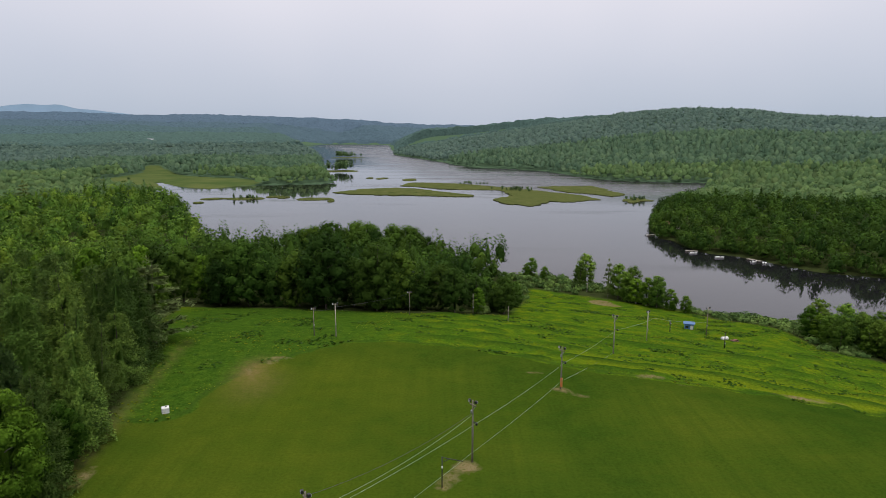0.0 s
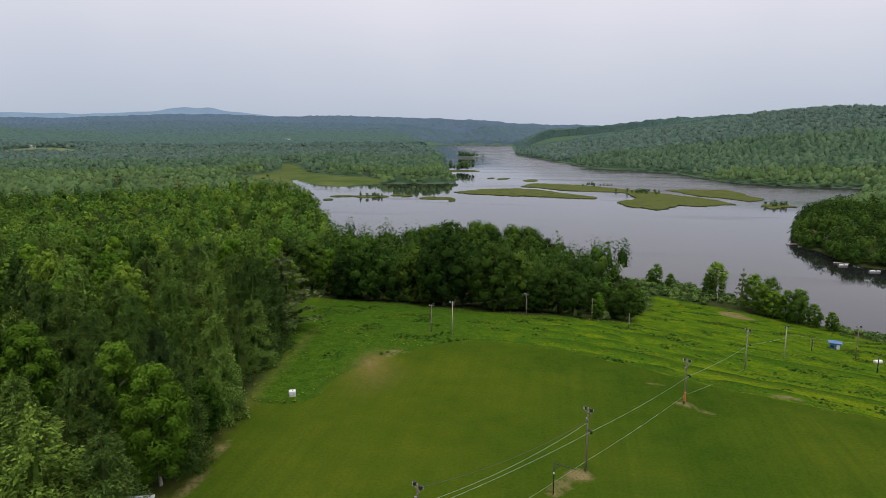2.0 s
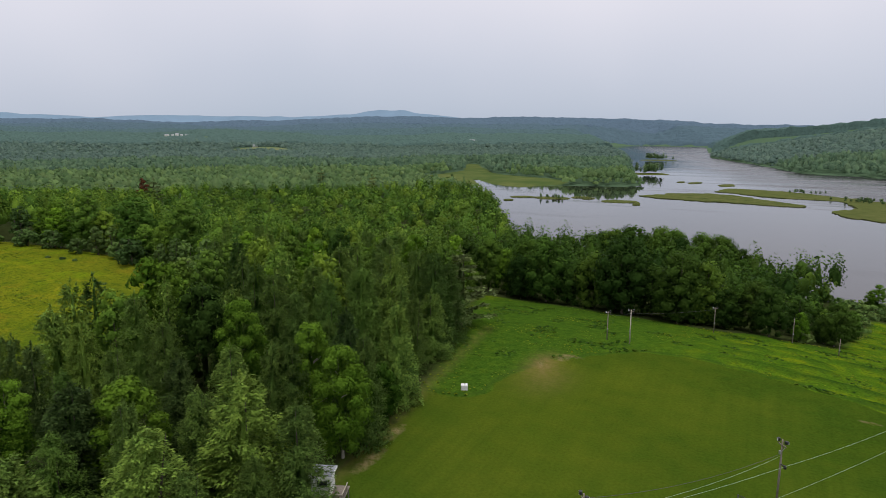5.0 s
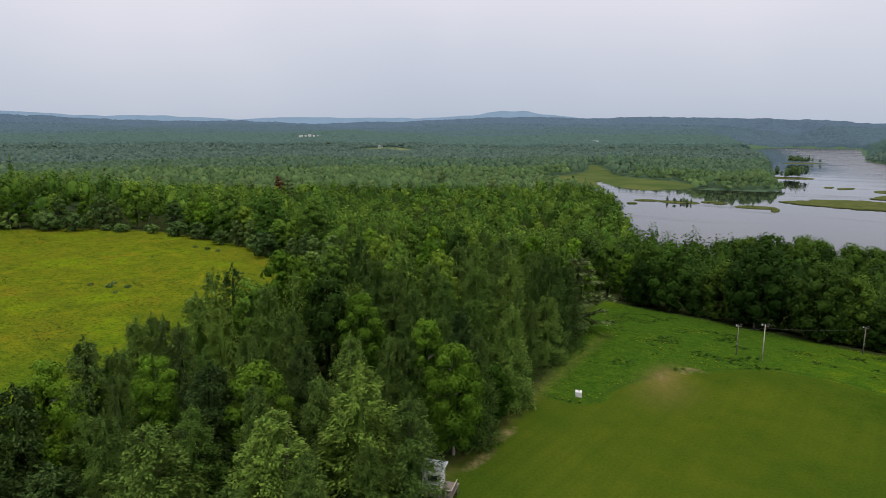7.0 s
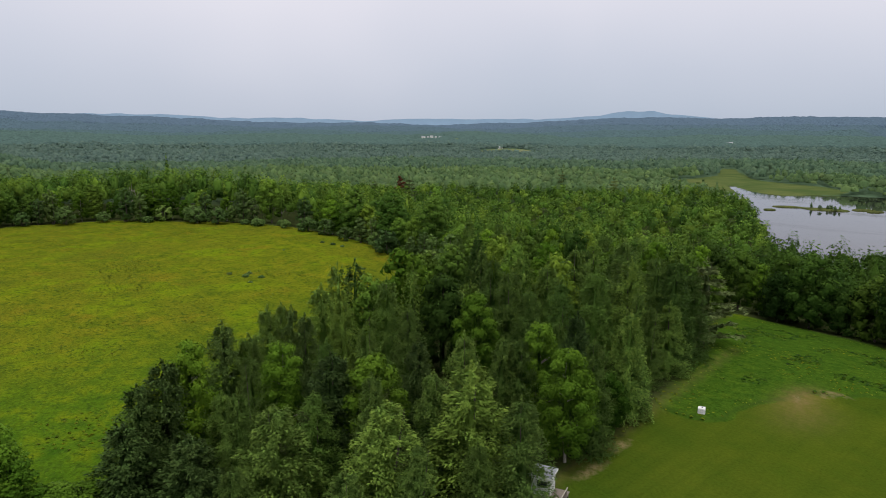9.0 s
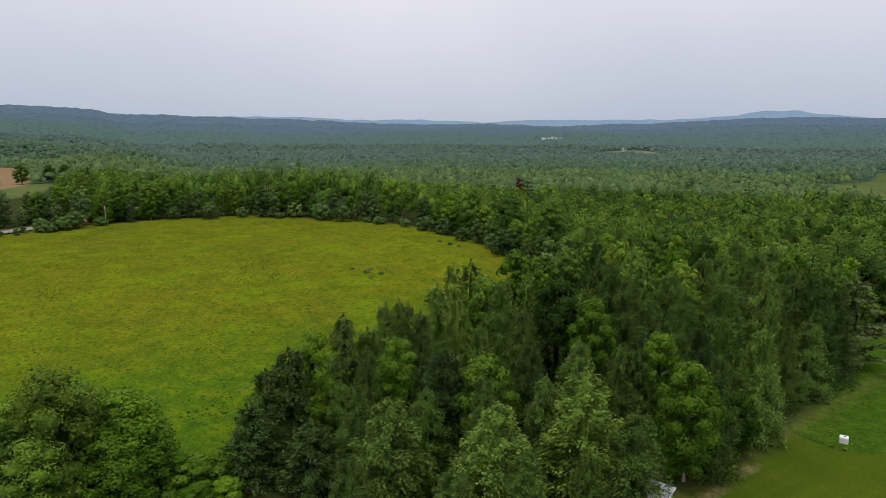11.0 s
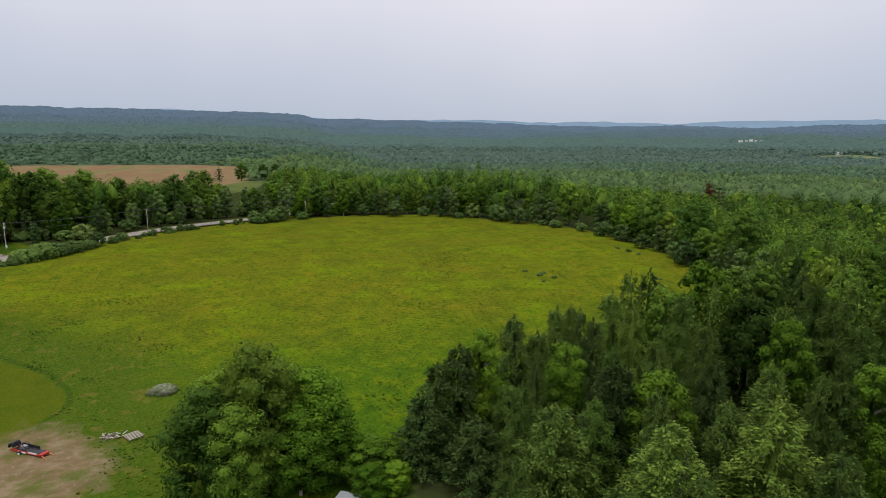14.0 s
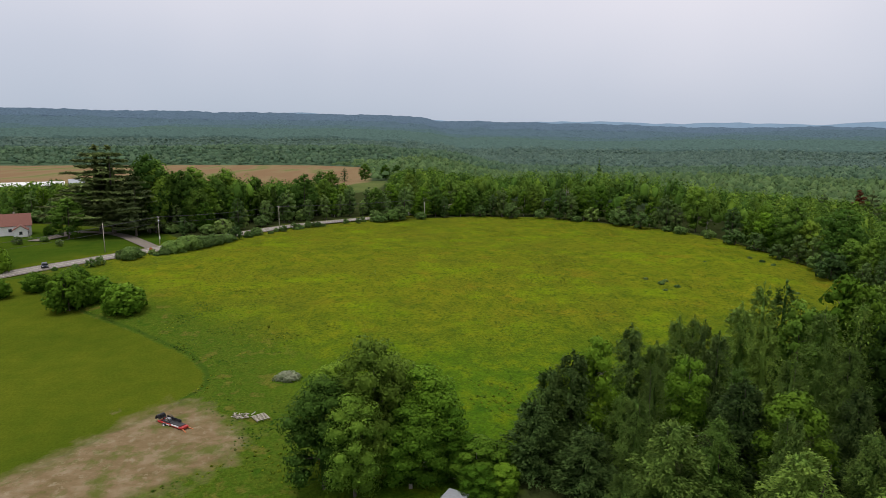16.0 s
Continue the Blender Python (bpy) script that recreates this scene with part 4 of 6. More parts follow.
deep = wooded(px_, py_) + 7.0 * ((px_ < -125) & (py_ > -20) & (inside(OPEN, px_, py_) > -30))
rad_ = np.hypot(px_, py_)
az_ = bearing(px_, py_)
pick = (deep > 1) & (inside(BELT, px_, py_) < 0) & (az_ > -48) & (az_ < 130) & (rad_ > 60) & ~near_bank(px_, py_)
meadow_side = px_ < -125
front = pick & (deep < np.where(meadow_side, 15, 13)) & (rad_ < 400)
for x, y, d in zip(px_[front], py_[front], deep[front]):
    k = rng.uniform()
    if x < -125:
        kind = BUSH if d < 3.2 else ASPEN if d < 9 and k < 0.75 else BUSH if d < 9 else BIRCH if k < 0.5 else MAPLE
        plant(kind, x, y, rng.uniform(0.7, 1.25) * (0.85 if kind in (MAPLE, BIRCH) else 1.25), None, 0.1, 1.0 if kind is ASPEN else 1.15)
    else:
        plant(BIRCH if k < 0.08 + 0.3 * (x > 10) else DARK_MAPLE, x, y, rng.uniform(0.76, 1.1) * (0.78 if x > 90 else 1.02 - 0.012 * max(0, x + 25)))
        if k < 0.3:
            plant(BUSH, x + 1.5, y + 1.5, rng.uniform(0.7, 1.2))

mid_x, mid_y = px_[pick & ~front], py_[pick & ~front]


def forest(name, label, x, y, gap, cards, leaf, material, seed, tall=17.0):
    r = np.random.default_rng(seed)
    n = len(x)
    needles = r.uniform(0, 1, n) < 0.02 + 0.22 * smooth((grain(x, y, 150, 31) - 0.58) * 4)
    needles &= ~((x < -240) & (x > -440) & (y < 60))
    needles &= ~((x > -120) & (r.uniform(0, 1, n) < 0.9) & (np.hypot(x, y) < 330))
    h = tall * r.uniform(0.66, 1.28, n) * np.where((x > 120) & (y < 700), 0.74, 1.0) * (0.8 + 0.4 * grain(x, y, 90, 33)) * np.where(needles & (r.uniform(0, 1, n) < 0.25), 1.25, 1.0)
    rad = gap * r.uniform(0.38, 0.64, n) * np.where(needles, 0.72, 1.0)
    deep_ = wooded(x, y)
    h = h * (0.62 + 0.38 * smooth(deep_ / 14)) * (1 - 0.28 * smooth((-x - 300) / 60) * smooth((40 - y) / 60))
    xyz = np.stack([x, y, land(x, y) - 0.3], 1)
    v, f, tone, tip_toplight, nor = lumps(r, xyz, h, rad, h * (0.02 + np.where(x > -125, 0.06, 0.25) * smooth((deep_ - 4) / 14)), cards, leaf * r.uniform(0.8, 1.2, n), needles)
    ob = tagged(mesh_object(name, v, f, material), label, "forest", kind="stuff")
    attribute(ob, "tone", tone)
    attribute(ob, "tip_toplight", tip_toplight)
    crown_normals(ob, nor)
    return ob


east = mid_x > -118
forest("woodland", "dense green mixed woodland behind the field edges", mid_x[~east], mid_y[~east], 8.6, 115, 0.50, M_BROAD, 81, 19.0)
forest("woodland", "dense dark green woodland between slope and lake", mid_x[east], mid_y[east], 8.6, 115, 0.50, M_BROAD_DARK, 84, 19.0)


def ring_places(r0, r1, gap, seed):
    r = np.random.default_rng(seed)
    x, y = scatter(r, -r1, r1, -r1, r1, gap)
    d, a = np.hypot(x, y), bearing(x, y)
    ok = (d > r0) & (d < r1) & (a > -41) & (a < 126)
    x, y = x[ok], y[ok]
    ok = wooded(x, y) > 0.5
    return x[ok], y[ok]


rest = ring_places(240, 620, 9.2, 91)
keep = ~((rest[0] > -440) & (rest[0] < 190) & (rest[1] > -190) & (rest[1] < 300)) & ~near_bank(*rest)
bank = rest[0] > 60
forest("woodland", "dense green mixed woodland on the low ground", rest[0][keep & ~bank], rest[1][keep & ~bank], 10.2, 70, 0.76, M_BROAD, 82)
forest("woodland", "dense dark woodland on the far bank of the lake", rest[0][keep & bank], rest[1][keep & bank], 10.2, 84, 0.72, M_BROAD_DARK, 87, 20.0)
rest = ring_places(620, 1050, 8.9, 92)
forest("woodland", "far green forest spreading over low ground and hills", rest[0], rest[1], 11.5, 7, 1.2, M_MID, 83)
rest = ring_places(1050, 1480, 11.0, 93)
forest("woodland", "far green forest beyond the marsh", rest[0], rest[1], 13.0, 6, 1.4, M_MID_HAZED, 85, 18.0)
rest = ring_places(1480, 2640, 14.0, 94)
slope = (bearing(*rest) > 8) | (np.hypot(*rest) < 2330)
forest("woodland", "forest far off on hills and plain, painted haze blue", rest[0][slope], rest[1][slope], 17.0, 3, 1.9, M_FAR_HAZED, 86, 16.0)

# beyond that the forest is one rough canopy, then wooded hills
def canopy(r0, r1, rows, cols, material, label, lump):
    cx, cy = polar(r0, r1, rows, -41, 126, cols)
    cz = land(cx, cy)
    rise = 4 + 10 * grain(cx, cy, lump, 43) + 5 * grain(cx, cy, lump * 2.3, 45) + 6 * grain(cx, cy, 60, 44)
    bare = np.maximum.reduce([inside(o, cx, cy) for o in (LAKE, MARSH, FIELD, FARM, FARM_EAST)])
    cz[:cols] -= 14
    cz = np.where(bare > -2, cz - 4, cz + rise * (0.25 + 0.75 * smooth((-bare - 2) / 25)))
    tagged(mesh_object("woodland", np.stack([cx, cy, cz], 1), grid_faces(rows, cols), material), label, "forest", kind="stuff")


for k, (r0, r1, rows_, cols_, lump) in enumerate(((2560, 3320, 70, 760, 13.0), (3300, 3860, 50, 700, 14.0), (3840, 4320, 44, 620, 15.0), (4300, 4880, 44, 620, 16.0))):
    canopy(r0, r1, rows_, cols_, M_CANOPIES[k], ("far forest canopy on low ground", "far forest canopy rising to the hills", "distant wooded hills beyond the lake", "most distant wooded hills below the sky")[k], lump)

# mountains along the horizon, their haze painted in as flat blue
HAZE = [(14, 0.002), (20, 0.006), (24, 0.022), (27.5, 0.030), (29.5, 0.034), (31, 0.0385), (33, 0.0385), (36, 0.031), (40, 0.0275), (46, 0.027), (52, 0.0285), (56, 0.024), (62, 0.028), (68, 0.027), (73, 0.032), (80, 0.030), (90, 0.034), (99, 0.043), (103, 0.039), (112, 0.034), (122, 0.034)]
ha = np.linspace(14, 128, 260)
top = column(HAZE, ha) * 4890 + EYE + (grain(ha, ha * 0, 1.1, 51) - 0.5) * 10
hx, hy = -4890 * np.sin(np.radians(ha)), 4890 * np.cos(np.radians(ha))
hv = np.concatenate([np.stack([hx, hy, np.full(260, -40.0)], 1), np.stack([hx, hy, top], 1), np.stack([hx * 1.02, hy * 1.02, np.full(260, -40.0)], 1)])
tagged(mesh_object("backdrop", hv, grid_faces(3, 260), M_HAZE, None, True), "mountain ridge on the horizon in painted haze blue", "mountains", kind="structure")



# ---- things on the slope ----
def box(bm, c, s, turn=0.0, bevel=0.0):
    """A block with its middle at c and the sizes s."""
    made = bmesh.ops.create_cube(bm, size=1.0)["verts"]
    bmesh.ops.scale(bm, vec=s, verts=made)
    if bevel:
        edges = list({e for v in made for e in v.link_edges})
        made = list({v for f in bmesh.ops.bevel(bm, geom=edges, offset=bevel, segments=1, affect="EDGES")["faces"] for v in f.verts} | {v for v in made if v.is_valid})
    bmesh.ops.rotate(bm, cent=(0, 0, 0), matrix=Matrix.Rotation(turn, 3, "Z"), verts=made)
    bmesh.ops.translate(bm, vec=c, verts=made)


def block(name, c, s, material, parent, label="", turn=0.0, bevel=0.0):
    bm = bmesh.new()
    box(bm, c, s, turn, bevel)
    return part(name, bm, material, parent, label)


def rod(name, pts, r, material, parent=None, label="", sides=6, r_end=None):
    bm = bmesh.new()
    n = len(pts)
    tube(bm, pts, [r + ((r_end if r_end is not None else r) - r) * k / (n - 1) for k in range(n)], sides)
    return part(name, bm, material, parent, label, True)


def root(name, x, y, label, category, group="", turn=0.0, z=None):
    ob = tagged(new(name), label, category, group)
    ob.matrix_world = pose(x, y, float(land(x, y)) if z is None else z, 0, 0, turn)
    return ob


def floodlight(parent, x, z, face):
    lamp = block("floodlight", (x, 0.18 * face, z), (0.36, 0.34, 0.42), M_BLACK, parent, "black floodlight housing", 0.3 * face, 0.05)
    block("lamp_glass", (x + 0.02, 0.36 * face, z), (0.28, 0.03, 0.32), M_GLASS, lamp, "clear lamp glass", 0.3 * face)


def tow_pole(x, y, h, turn, material, label, arm_at, lights=2):
    p = root("tow_pole", x, y, label, "pole", "poles of the rope tow", turn)
    rod("mast", [(0, 0, -0.4), (0.03, 0, h * 0.5), (0, 0, h)], 0.15, material, p, "", 8, 0.10)
    block("crossarm", (0.0, 0, h - 0.7), (1.3, 0.11, 0.14), M_WEATHERED, p, "weathered timber crossarm")
    block("sheave_arm", (0.35, 0, arm_at), (0.9, 0.12, 0.12), M_BLACK, p)
    rod("sheave", [(0.75, -0.05, arm_at - 0.08), (0.75, 0.05, arm_at - 0.08)], 0.24, M_BLACK, p, "dark rope wheel", 12)
    rod("brace", [(0.05, 0, h - 1.5), (0.5, 0, h - 0.75)], 0.03, M_STEEL, p)
    for k in range(lights):
        floodlight(p, (0.42, -0.42, 0.0)[k], h - 0.25 + 0.12 * k, (1, -1, 1)[k])
    block("switch_box", (0, -0.2, h - 1.6), (0.26, 0.2, 0.42), M_STEEL, p, "", 0, 0.02)
    return p


TOWS = [(-13.7, 57.0, 9.0), (4.0, 78.9, 9.0), (20.7, 104.0, 7.8), (38.2, 134.2, 9.4)]
for k, (x, y, h) in enumerate(TOWS):
    tow_pole(x, y, h, -55 + 4 * k, M_BIRCH if k == 3 else M_WEATHERED, "pale grey pole of a rope tow with floodlights" if k == 3 else "weathered wooden rope tow pole with floodlights", h * 0.66 if k else 6.5)
p = root("pole_padding", 20.75, 103.85, "faded orange pad tied round a tow pole", "pad", "", 20)
block("foam_sleeve", (0, 0, 1.3), (0.36, 0.36, 1.7), M_ORANGE, p, "", 0, 0.08)
block("strap", (0, 0, 1.8), (0.39, 0.39, 0.07), M_BLACK, p)


def cable(name, pts, r, material, label, category, sag):
    """A line that hangs between the points."""
    path = []
    for a, b in zip(pts, pts[1:]):
        for k in range(10):
            t = k / 10
            path.append(tuple(a[i] + (b[i] - a[i]) * t - (sag * 4 * t * (1 - t) if i == 2 else 0) for i in range(3)))
    path.append(pts[-1])
    return tagged(rod(name, path, r, material, None, "", 4), label, category)


def at(x, y, up):
    return (x, y, float(land(x, y)) + up)


cable("tow_rope", [(-40, 12, 5.0), at(-13.2, 56.4, 6.4)] + [at(x + 0.45, y - 0.6, h * 0.66) for x, y, h in TOWS[1:]] + [at(56, 160, 5.5), at(73.5, 168.5, 4.5)], 0.024, M_ROPE, "pale green tow rope strung between the poles", "rope", 0.35)
cable("tow_rope", [(-39, 11, 1.2), at(-12.4, 55.6, 1.6)] + [at(x + 0.15, y - 0.3, 1.7) for x, y, h in TOWS[1:3]] + [at(38.3, 133.9, 0.8)], 0.024, M_ROPE, "pale green tow rope returning low over the grass", "rope", 0.25)
cable("power_cable", [at(-13.7, 57.0, 8.5), at(4.0, 78.9, 7.2)], 0.025, M_WIRE, "dark power cable between two tow poles", "cable", 1.0)
cable("power_cable", [at(-13.7, 57.0, 6.6), at(4.0, 78.9, 6.9)], 0.025, M_ROPE, "thin pale cable between two tow poles", "cable", 0.9)
cable("power_cable", [at(-29.2, 136.4, 6.2), at(-23.9, 134.4, 7.4), at(-9.5, 172.7, 6.6)], 0.02, M_WIRE, "dark power cable between light poles", "cable", 0.4)

p = root("safety_gate", -0.1, 72.5, "dark steel stop gate frame beside the rope tow", "gate frame", "", -8)
rod("post", [(0, 0, -0.3), (0, 0, 4.3)], 0.07, M_BLACK, p, "", 8)
rod("arm", [(0, 0, 4.2), (2.6, 0.2, 3.75)], 0.05, M_BLACK, p)
rod("brace", [(0, 0, 3.5), (0.9, 0.07, 4.0)], 0.035, M_BLACK, p)
block("switch_box", (0, -0.1, 2.9), (0.16, 0.16, 0.22), M_WHITE, p, "small white switch box", 0, 0.02)


def light_pole(x, y, h, material, label, arm=True):
    q = root("light_pole", x, y, label, "light pole", "light poles on the slope", rng.uniform(0, 50))
    rod("mast", [(0, 0, -0.4), (0, 0, h)], 0.14, material, q, "", 8, 0.09)
    if arm:
        block("crossarm", (0, 0, h - 0.35), (1.2, 0.1, 0.12), M_WEATHERED, q)
        for s in (-0.5, 0.5):
            floodlight(q, s, h - 0.1, 1 if s > 0 else -1)
    block("meter_box", (0.0, -0.18, h * 0.4), (0.24, 0.18, 0.4), M_STEEL, q)


light_pole(-29.2, 136.4, 6.8, M_WEATHERED, "weathered wooden light pole with two floodlights")
light_pole(-23.9, 134.4, 8.2, M_PALE_WOOD, "pale wooden light pole with two floodlights")
light_pole(-9.5, 172.7, 7.2, M_WEATHERED, "brown wooden light pole before dark woods")
light_pole(8.8, 177.3, 6.8, M_WEATHERED, "grey wooden pole at the wood's edge", False)
light_pole(18.0, 167.0, 4.6, M_WEATHERED, "short grey pole in the tall grass", False)
light_pole(52.2, 153.9, 8.1, M_PALE_WOOD, "leaning pale light pole on the lower slope")
light_pole(74.0, 169.0, 8.8, M_WEATHERED, "dark lattice-like pole at the tow's foot", True)
light_pole(64.9, 172.2, 3.2, M_BLACK, "short dark post with a small crossarm", True)
light_pole(71.0, 151.2, 4.4, M_BLACK, "dark bare post on the lower slope", False)
light_pole(59.1, 250.0, 4.0, M_PALE_WOOD, "pale pole by the sandy landing", True)

# hut, table and box
p = root("hut", 73.5, 180.1, "small blue-roofed hut on the lower slope", "hut", "", -20)
block("wall", (0, 0, 0.95), (2.5, 2.1, 1.9), M_BLUE, p, "blue painted walls", 0, 0.03)
block("roof", (0, 0, 2.05), (3.3, 2.9, 0.28), M_BLUE, p, "blue roof", 0, 0.08)
block("door", (0.75, -1.12, 0.85), (0.8, 0.05, 1.6), M_WHITE, p, "white door")
block("window", (-0.6, -1.12, 1.1), (0.8, 0.04, 0.6), M_WINDOW, p)
p = root("picnic_table", 79.1, 162.8, "weathered red picnic table in the grass", "table", "", 30)
block("tabletop", (0, 0, 0.75), (1.9, 0.8, 0.06), M_RED_ROOF, p)
for s in (-0.7, 0.7):
    block("bench", (0, s, 0.45), (1.9, 0.28, 0.05), M_RED_ROOF, p)
    block("trestle", (s, 0, 0.37), (0.1, 1.5, 0.74), M_WEATHERED, p)
p = root("propane_tank", 77.2, 164.6, "small white gas tank on short legs", "tank", "", 15)
rod("shell", [(-0.9, 0, 0.8), (-0.75, 0, 0.8), (0.75, 0, 0.8), (0.9, 0, 0.8)], 0.5, M_WHITE, p, "", 14)
for s in (-0.55, 0.55):
    block("foot", (s, 0, 0.2), (0.12, 0.7, 0.4), M_STEEL, p)

p = root("water_tank", -44.2, 93.6, "white plastic cube tank in a steel cage on grass", "tank", "", 25)
block("pallet", (0, 0, 0.08), (1.25, 1.1, 0.16), M_WEATHERED, p)
block("tank_body", (0, 0, 0.72), (1.15, 1.0, 1.12), M_WHITE, p, "", 0, 0.08)
rod("cap", [(0.1, 0, 1.26), (0.1, 0, 1.36)], 0.13, M_BLACK, p, "dark lid", 10)
for zz in (0.3, 0.65, 1.0):
    for s in (-1, 1):
        rod("cage_bar", [(-0.6, 0.52 * s, zz), (0.6, 0.52 * s, zz)], 0.015, M_STEEL, p, "", 4)

# the operator's shed on legs, half hidden by a spruce
p = root("lift_shed", -45.0, 55.4, "white wooden lift shed on posts under conifers", "shed", "", 22, float(land(-44.5, 55.6)) - 0.05)
block("wall", (0, 0, 2.65), (2.3, 2.3, 2.5), M_WHITE, p, "white painted boards")
block("roof", (0, 0, 4.02), (2.8, 2.8, 0.14), M_GREY_ROOF, p, "grey metal roof", 0, 0.02)
block("fascia", (0, -1.41, 3.98), (2.84, 0.04, 0.24), M_WHITE, p)
block("fascia", (1.41, 0, 3.98), (0.04, 2.84, 0.24), M_WHITE, p)
win = block("window", (0.2, -1.16, 3.05), (1.2, 0.05, 0.8), M_WINDOW, p, "dark window")
block("window_frame", (0.2, -1.19, 2.62), (1.36, 0.05, 0.08), M_WHITE, win)
block("window_frame", (0.2, -1.19, 3.48), (1.36, 0.05, 0.08), M_WHITE, win)
block("corner_board", (1.16, -1.16, 2.65), (0.1, 0.1, 2.5), M_WHITE, p)
block("floor_deck", (0.9, -0.4, 1.32), (4.0, 3.6, 0.12), M_WEATHERED, p, "weathered plank deck")
for k in range(9):
    block("deck_board", (-0.95 + k * 0.46, -0.4, 1.395), (0.42, 3.6, 0.03), M_WEATHERED, p)
for sx in (-1.0, 1.0, 2.8):
    for sy in (-2.1, 1.0):
        block("post", (sx, sy, 0.17), (0.14, 0.14, 2.2), M_WEATHERED, p)
for k in range(14):
    block("baluster", (1.5 + 0.1 * k, -2.15, 1.85), (0.05, 0.05, 0.95), M_WEATHERED, p)
block("handrail", (1.9, -2.15, 2.35), (2.0, 0.1, 0.07), M_PALE_WOOD, p)
for k in range(9):
    block("baluster", (2.85, -2.0 + 0.3 * k, 1.85), (0.05, 0.05, 0.95), M_WEATHERED, p)
block("handrail", (2.85, -0.8, 2.35), (0.1, 2.8, 0.07), M_PALE_WOOD, p)

p = root("pump_shed", -69.2, 5.6, "small grey-roofed shed tucked under the trees", "shed", "", 60)
block("wall", (0, 0, 0.8), (2.3, 2.9, 1.6), M_WEATHERED, p)
block("roof", (0, 0, 1.68), (2.8, 3.4, 0.16), M_GREY_ROOF, p, "grey metal roof")
block("door", (0, -1.47, 0.75), (0.85, 0.05, 1.45), M_PALE_WOOD, p)

# the towed machine, pallets and slabs on the worn ground
p = root("trail_machine", -94.2, -36.4, "red and black towed machine with hoops and forks", "machine", "", 57)
bm = bmesh.new()
for s in (-0.55, 0.55):
    box(bm, (0.0, s, 0.62), (5.6, 0.16, 0.30), 0, 0.03)
for xx in (-2.5, -1.0, 0.6, 2.2):
    box(bm, (xx, 0, 0.6), (0.18, 1.1, 0.2))
part("frame", bm, M_RED_PAINT, p, "red steel frame")
bm = bmesh.new()
for k in range(9):
    a = radians(20 + k * 16)
    box(bm, (-2.8 - 0.45 * math.cos(a), 0, 0.7 + 0.75 * math.sin(a)), (0.18, 1.3, 0.22))
part("scoop", bm, M_BLACK, p, "black curved scoop")
block("bed", (0.3, 0, 0.80), (4.4, 1.05, 0.16), M_BLACK, p)
block("sidewall", (-0.4, 0.62, 1.0), (3.4, 0.06, 0.5), M_BLACK, p)
for s in (-0.45, 0.45):
    rod("hoop", [(-0.9 + 0.75 * math.cos(radians(a)), s, 0.85 + 0.78 * math.sin(radians(a))) for a in range(0, 181, 20)], 0.06, M_BLACK, p, "", 6)
rod("axle", [(-0.9, -0.9, 0.4), (-0.9, 0.9, 0.4)], 0.06, M_STEEL, p)
for s in (-0.85, 0.85):
    wheel = rod("wheel", [(-0.9, s - 0.12, 0.4), (-0.9, s + 0.12, 0.4)], 0.4, M_RUBBER, p, "", 16)
    rod("rim", [(-0.9, s - 0.13, 0.4), (-0.9, s + 0.13, 0.4)], 0.2, M_WHITE, wheel, "", 12)
block("engine", (-0.9, 0, 1.05), (0.8, 0.6, 0.5), M_STEEL, p, "grey engine block", 0, 0.05)
block("guard", (1.3, -0.62, 0.75), (1.7, 0.05, 0.22), M_WHITE, p, "white side strip")
block("guard", (-0.6, -0.68, 0.6), (1.4, 0.05, 0.18), M_WHITE, p)
block("nose", (2.6, 0, 0.62), (0.9, 1.2, 0.4), M_RED_PAINT, p, "red nose plate", 0, 0.08)
for s in (-0.5, 0.5):
    rod("fork", [(2.9, s, 0.55), (3.9, s * 1.3, 0.28)], 0.09, M_ORANGE, p)

p = root("pallet_stack", -95.6, -23.2, "grey weathered timber pallet lying on grass", "pallet", "", 35, float(land(-95.6, -23.2)) + 0.42)
for k in range(6):
    block("slat", (-1.05 + k * 0.42, 0, 0.28), (0.19, 2.2, 0.05), M_PALE_WOOD, p)
for s in (-0.95, 0, 0.95):
    block("runner", (0, s, 0.16), (2.3, 0.12, 0.2), M_WEATHERED, p)
r2 = np.random.default_rng(5)
for k in range(26):
    s = root("scrap_board", -96.6 + r2.normal(0, 0.6), -26.3 + r2.normal(0, 1.0), "loose grey board in a pile on grass", "board", "scrap boards", r2.uniform(0, 180), float(land(-96.6, -26.3)) + 0.40)
    block("plank", (0, 0, 0.07 + 0.05 * (k % 4)), (r2.uniform(0.5, 1.4), 0.16, 0.05), M_PALE_WOOD if k % 2 else M_WEATHERED, s)


# ---- road, house and farm ----
ROAD = [(-140, -150), (-172, -132), (-193, -118.5), (-211, -102.5), (-226, -90), (-243, -80.5), (-262, -70), (-279, -58), (-296, -44), (-312, -27), (-328, -8), (-350, 12), (-385, 30), (-440, 46)]


def glide(pts, n=8):
    """A smooth line through the points."""
    out, q = [], [pts[0], *pts, pts[-1]]
    for a, b, c, d in zip(q, q[1:], q[2:], q[3:]):
        for k in range(n):
            t = k / n
            out.append(tuple(0.5 * (2 * b[i] + (c[i] - a[i]) * t + (2 * a[i] - 5 * b[i] + 4 * c[i] - d[i]) * t * t + (3 * b[i] - a[i] - 3 * c[i] + d[i]) * t ** 3) for i in range(2)))
    return out + [pts[-1]]


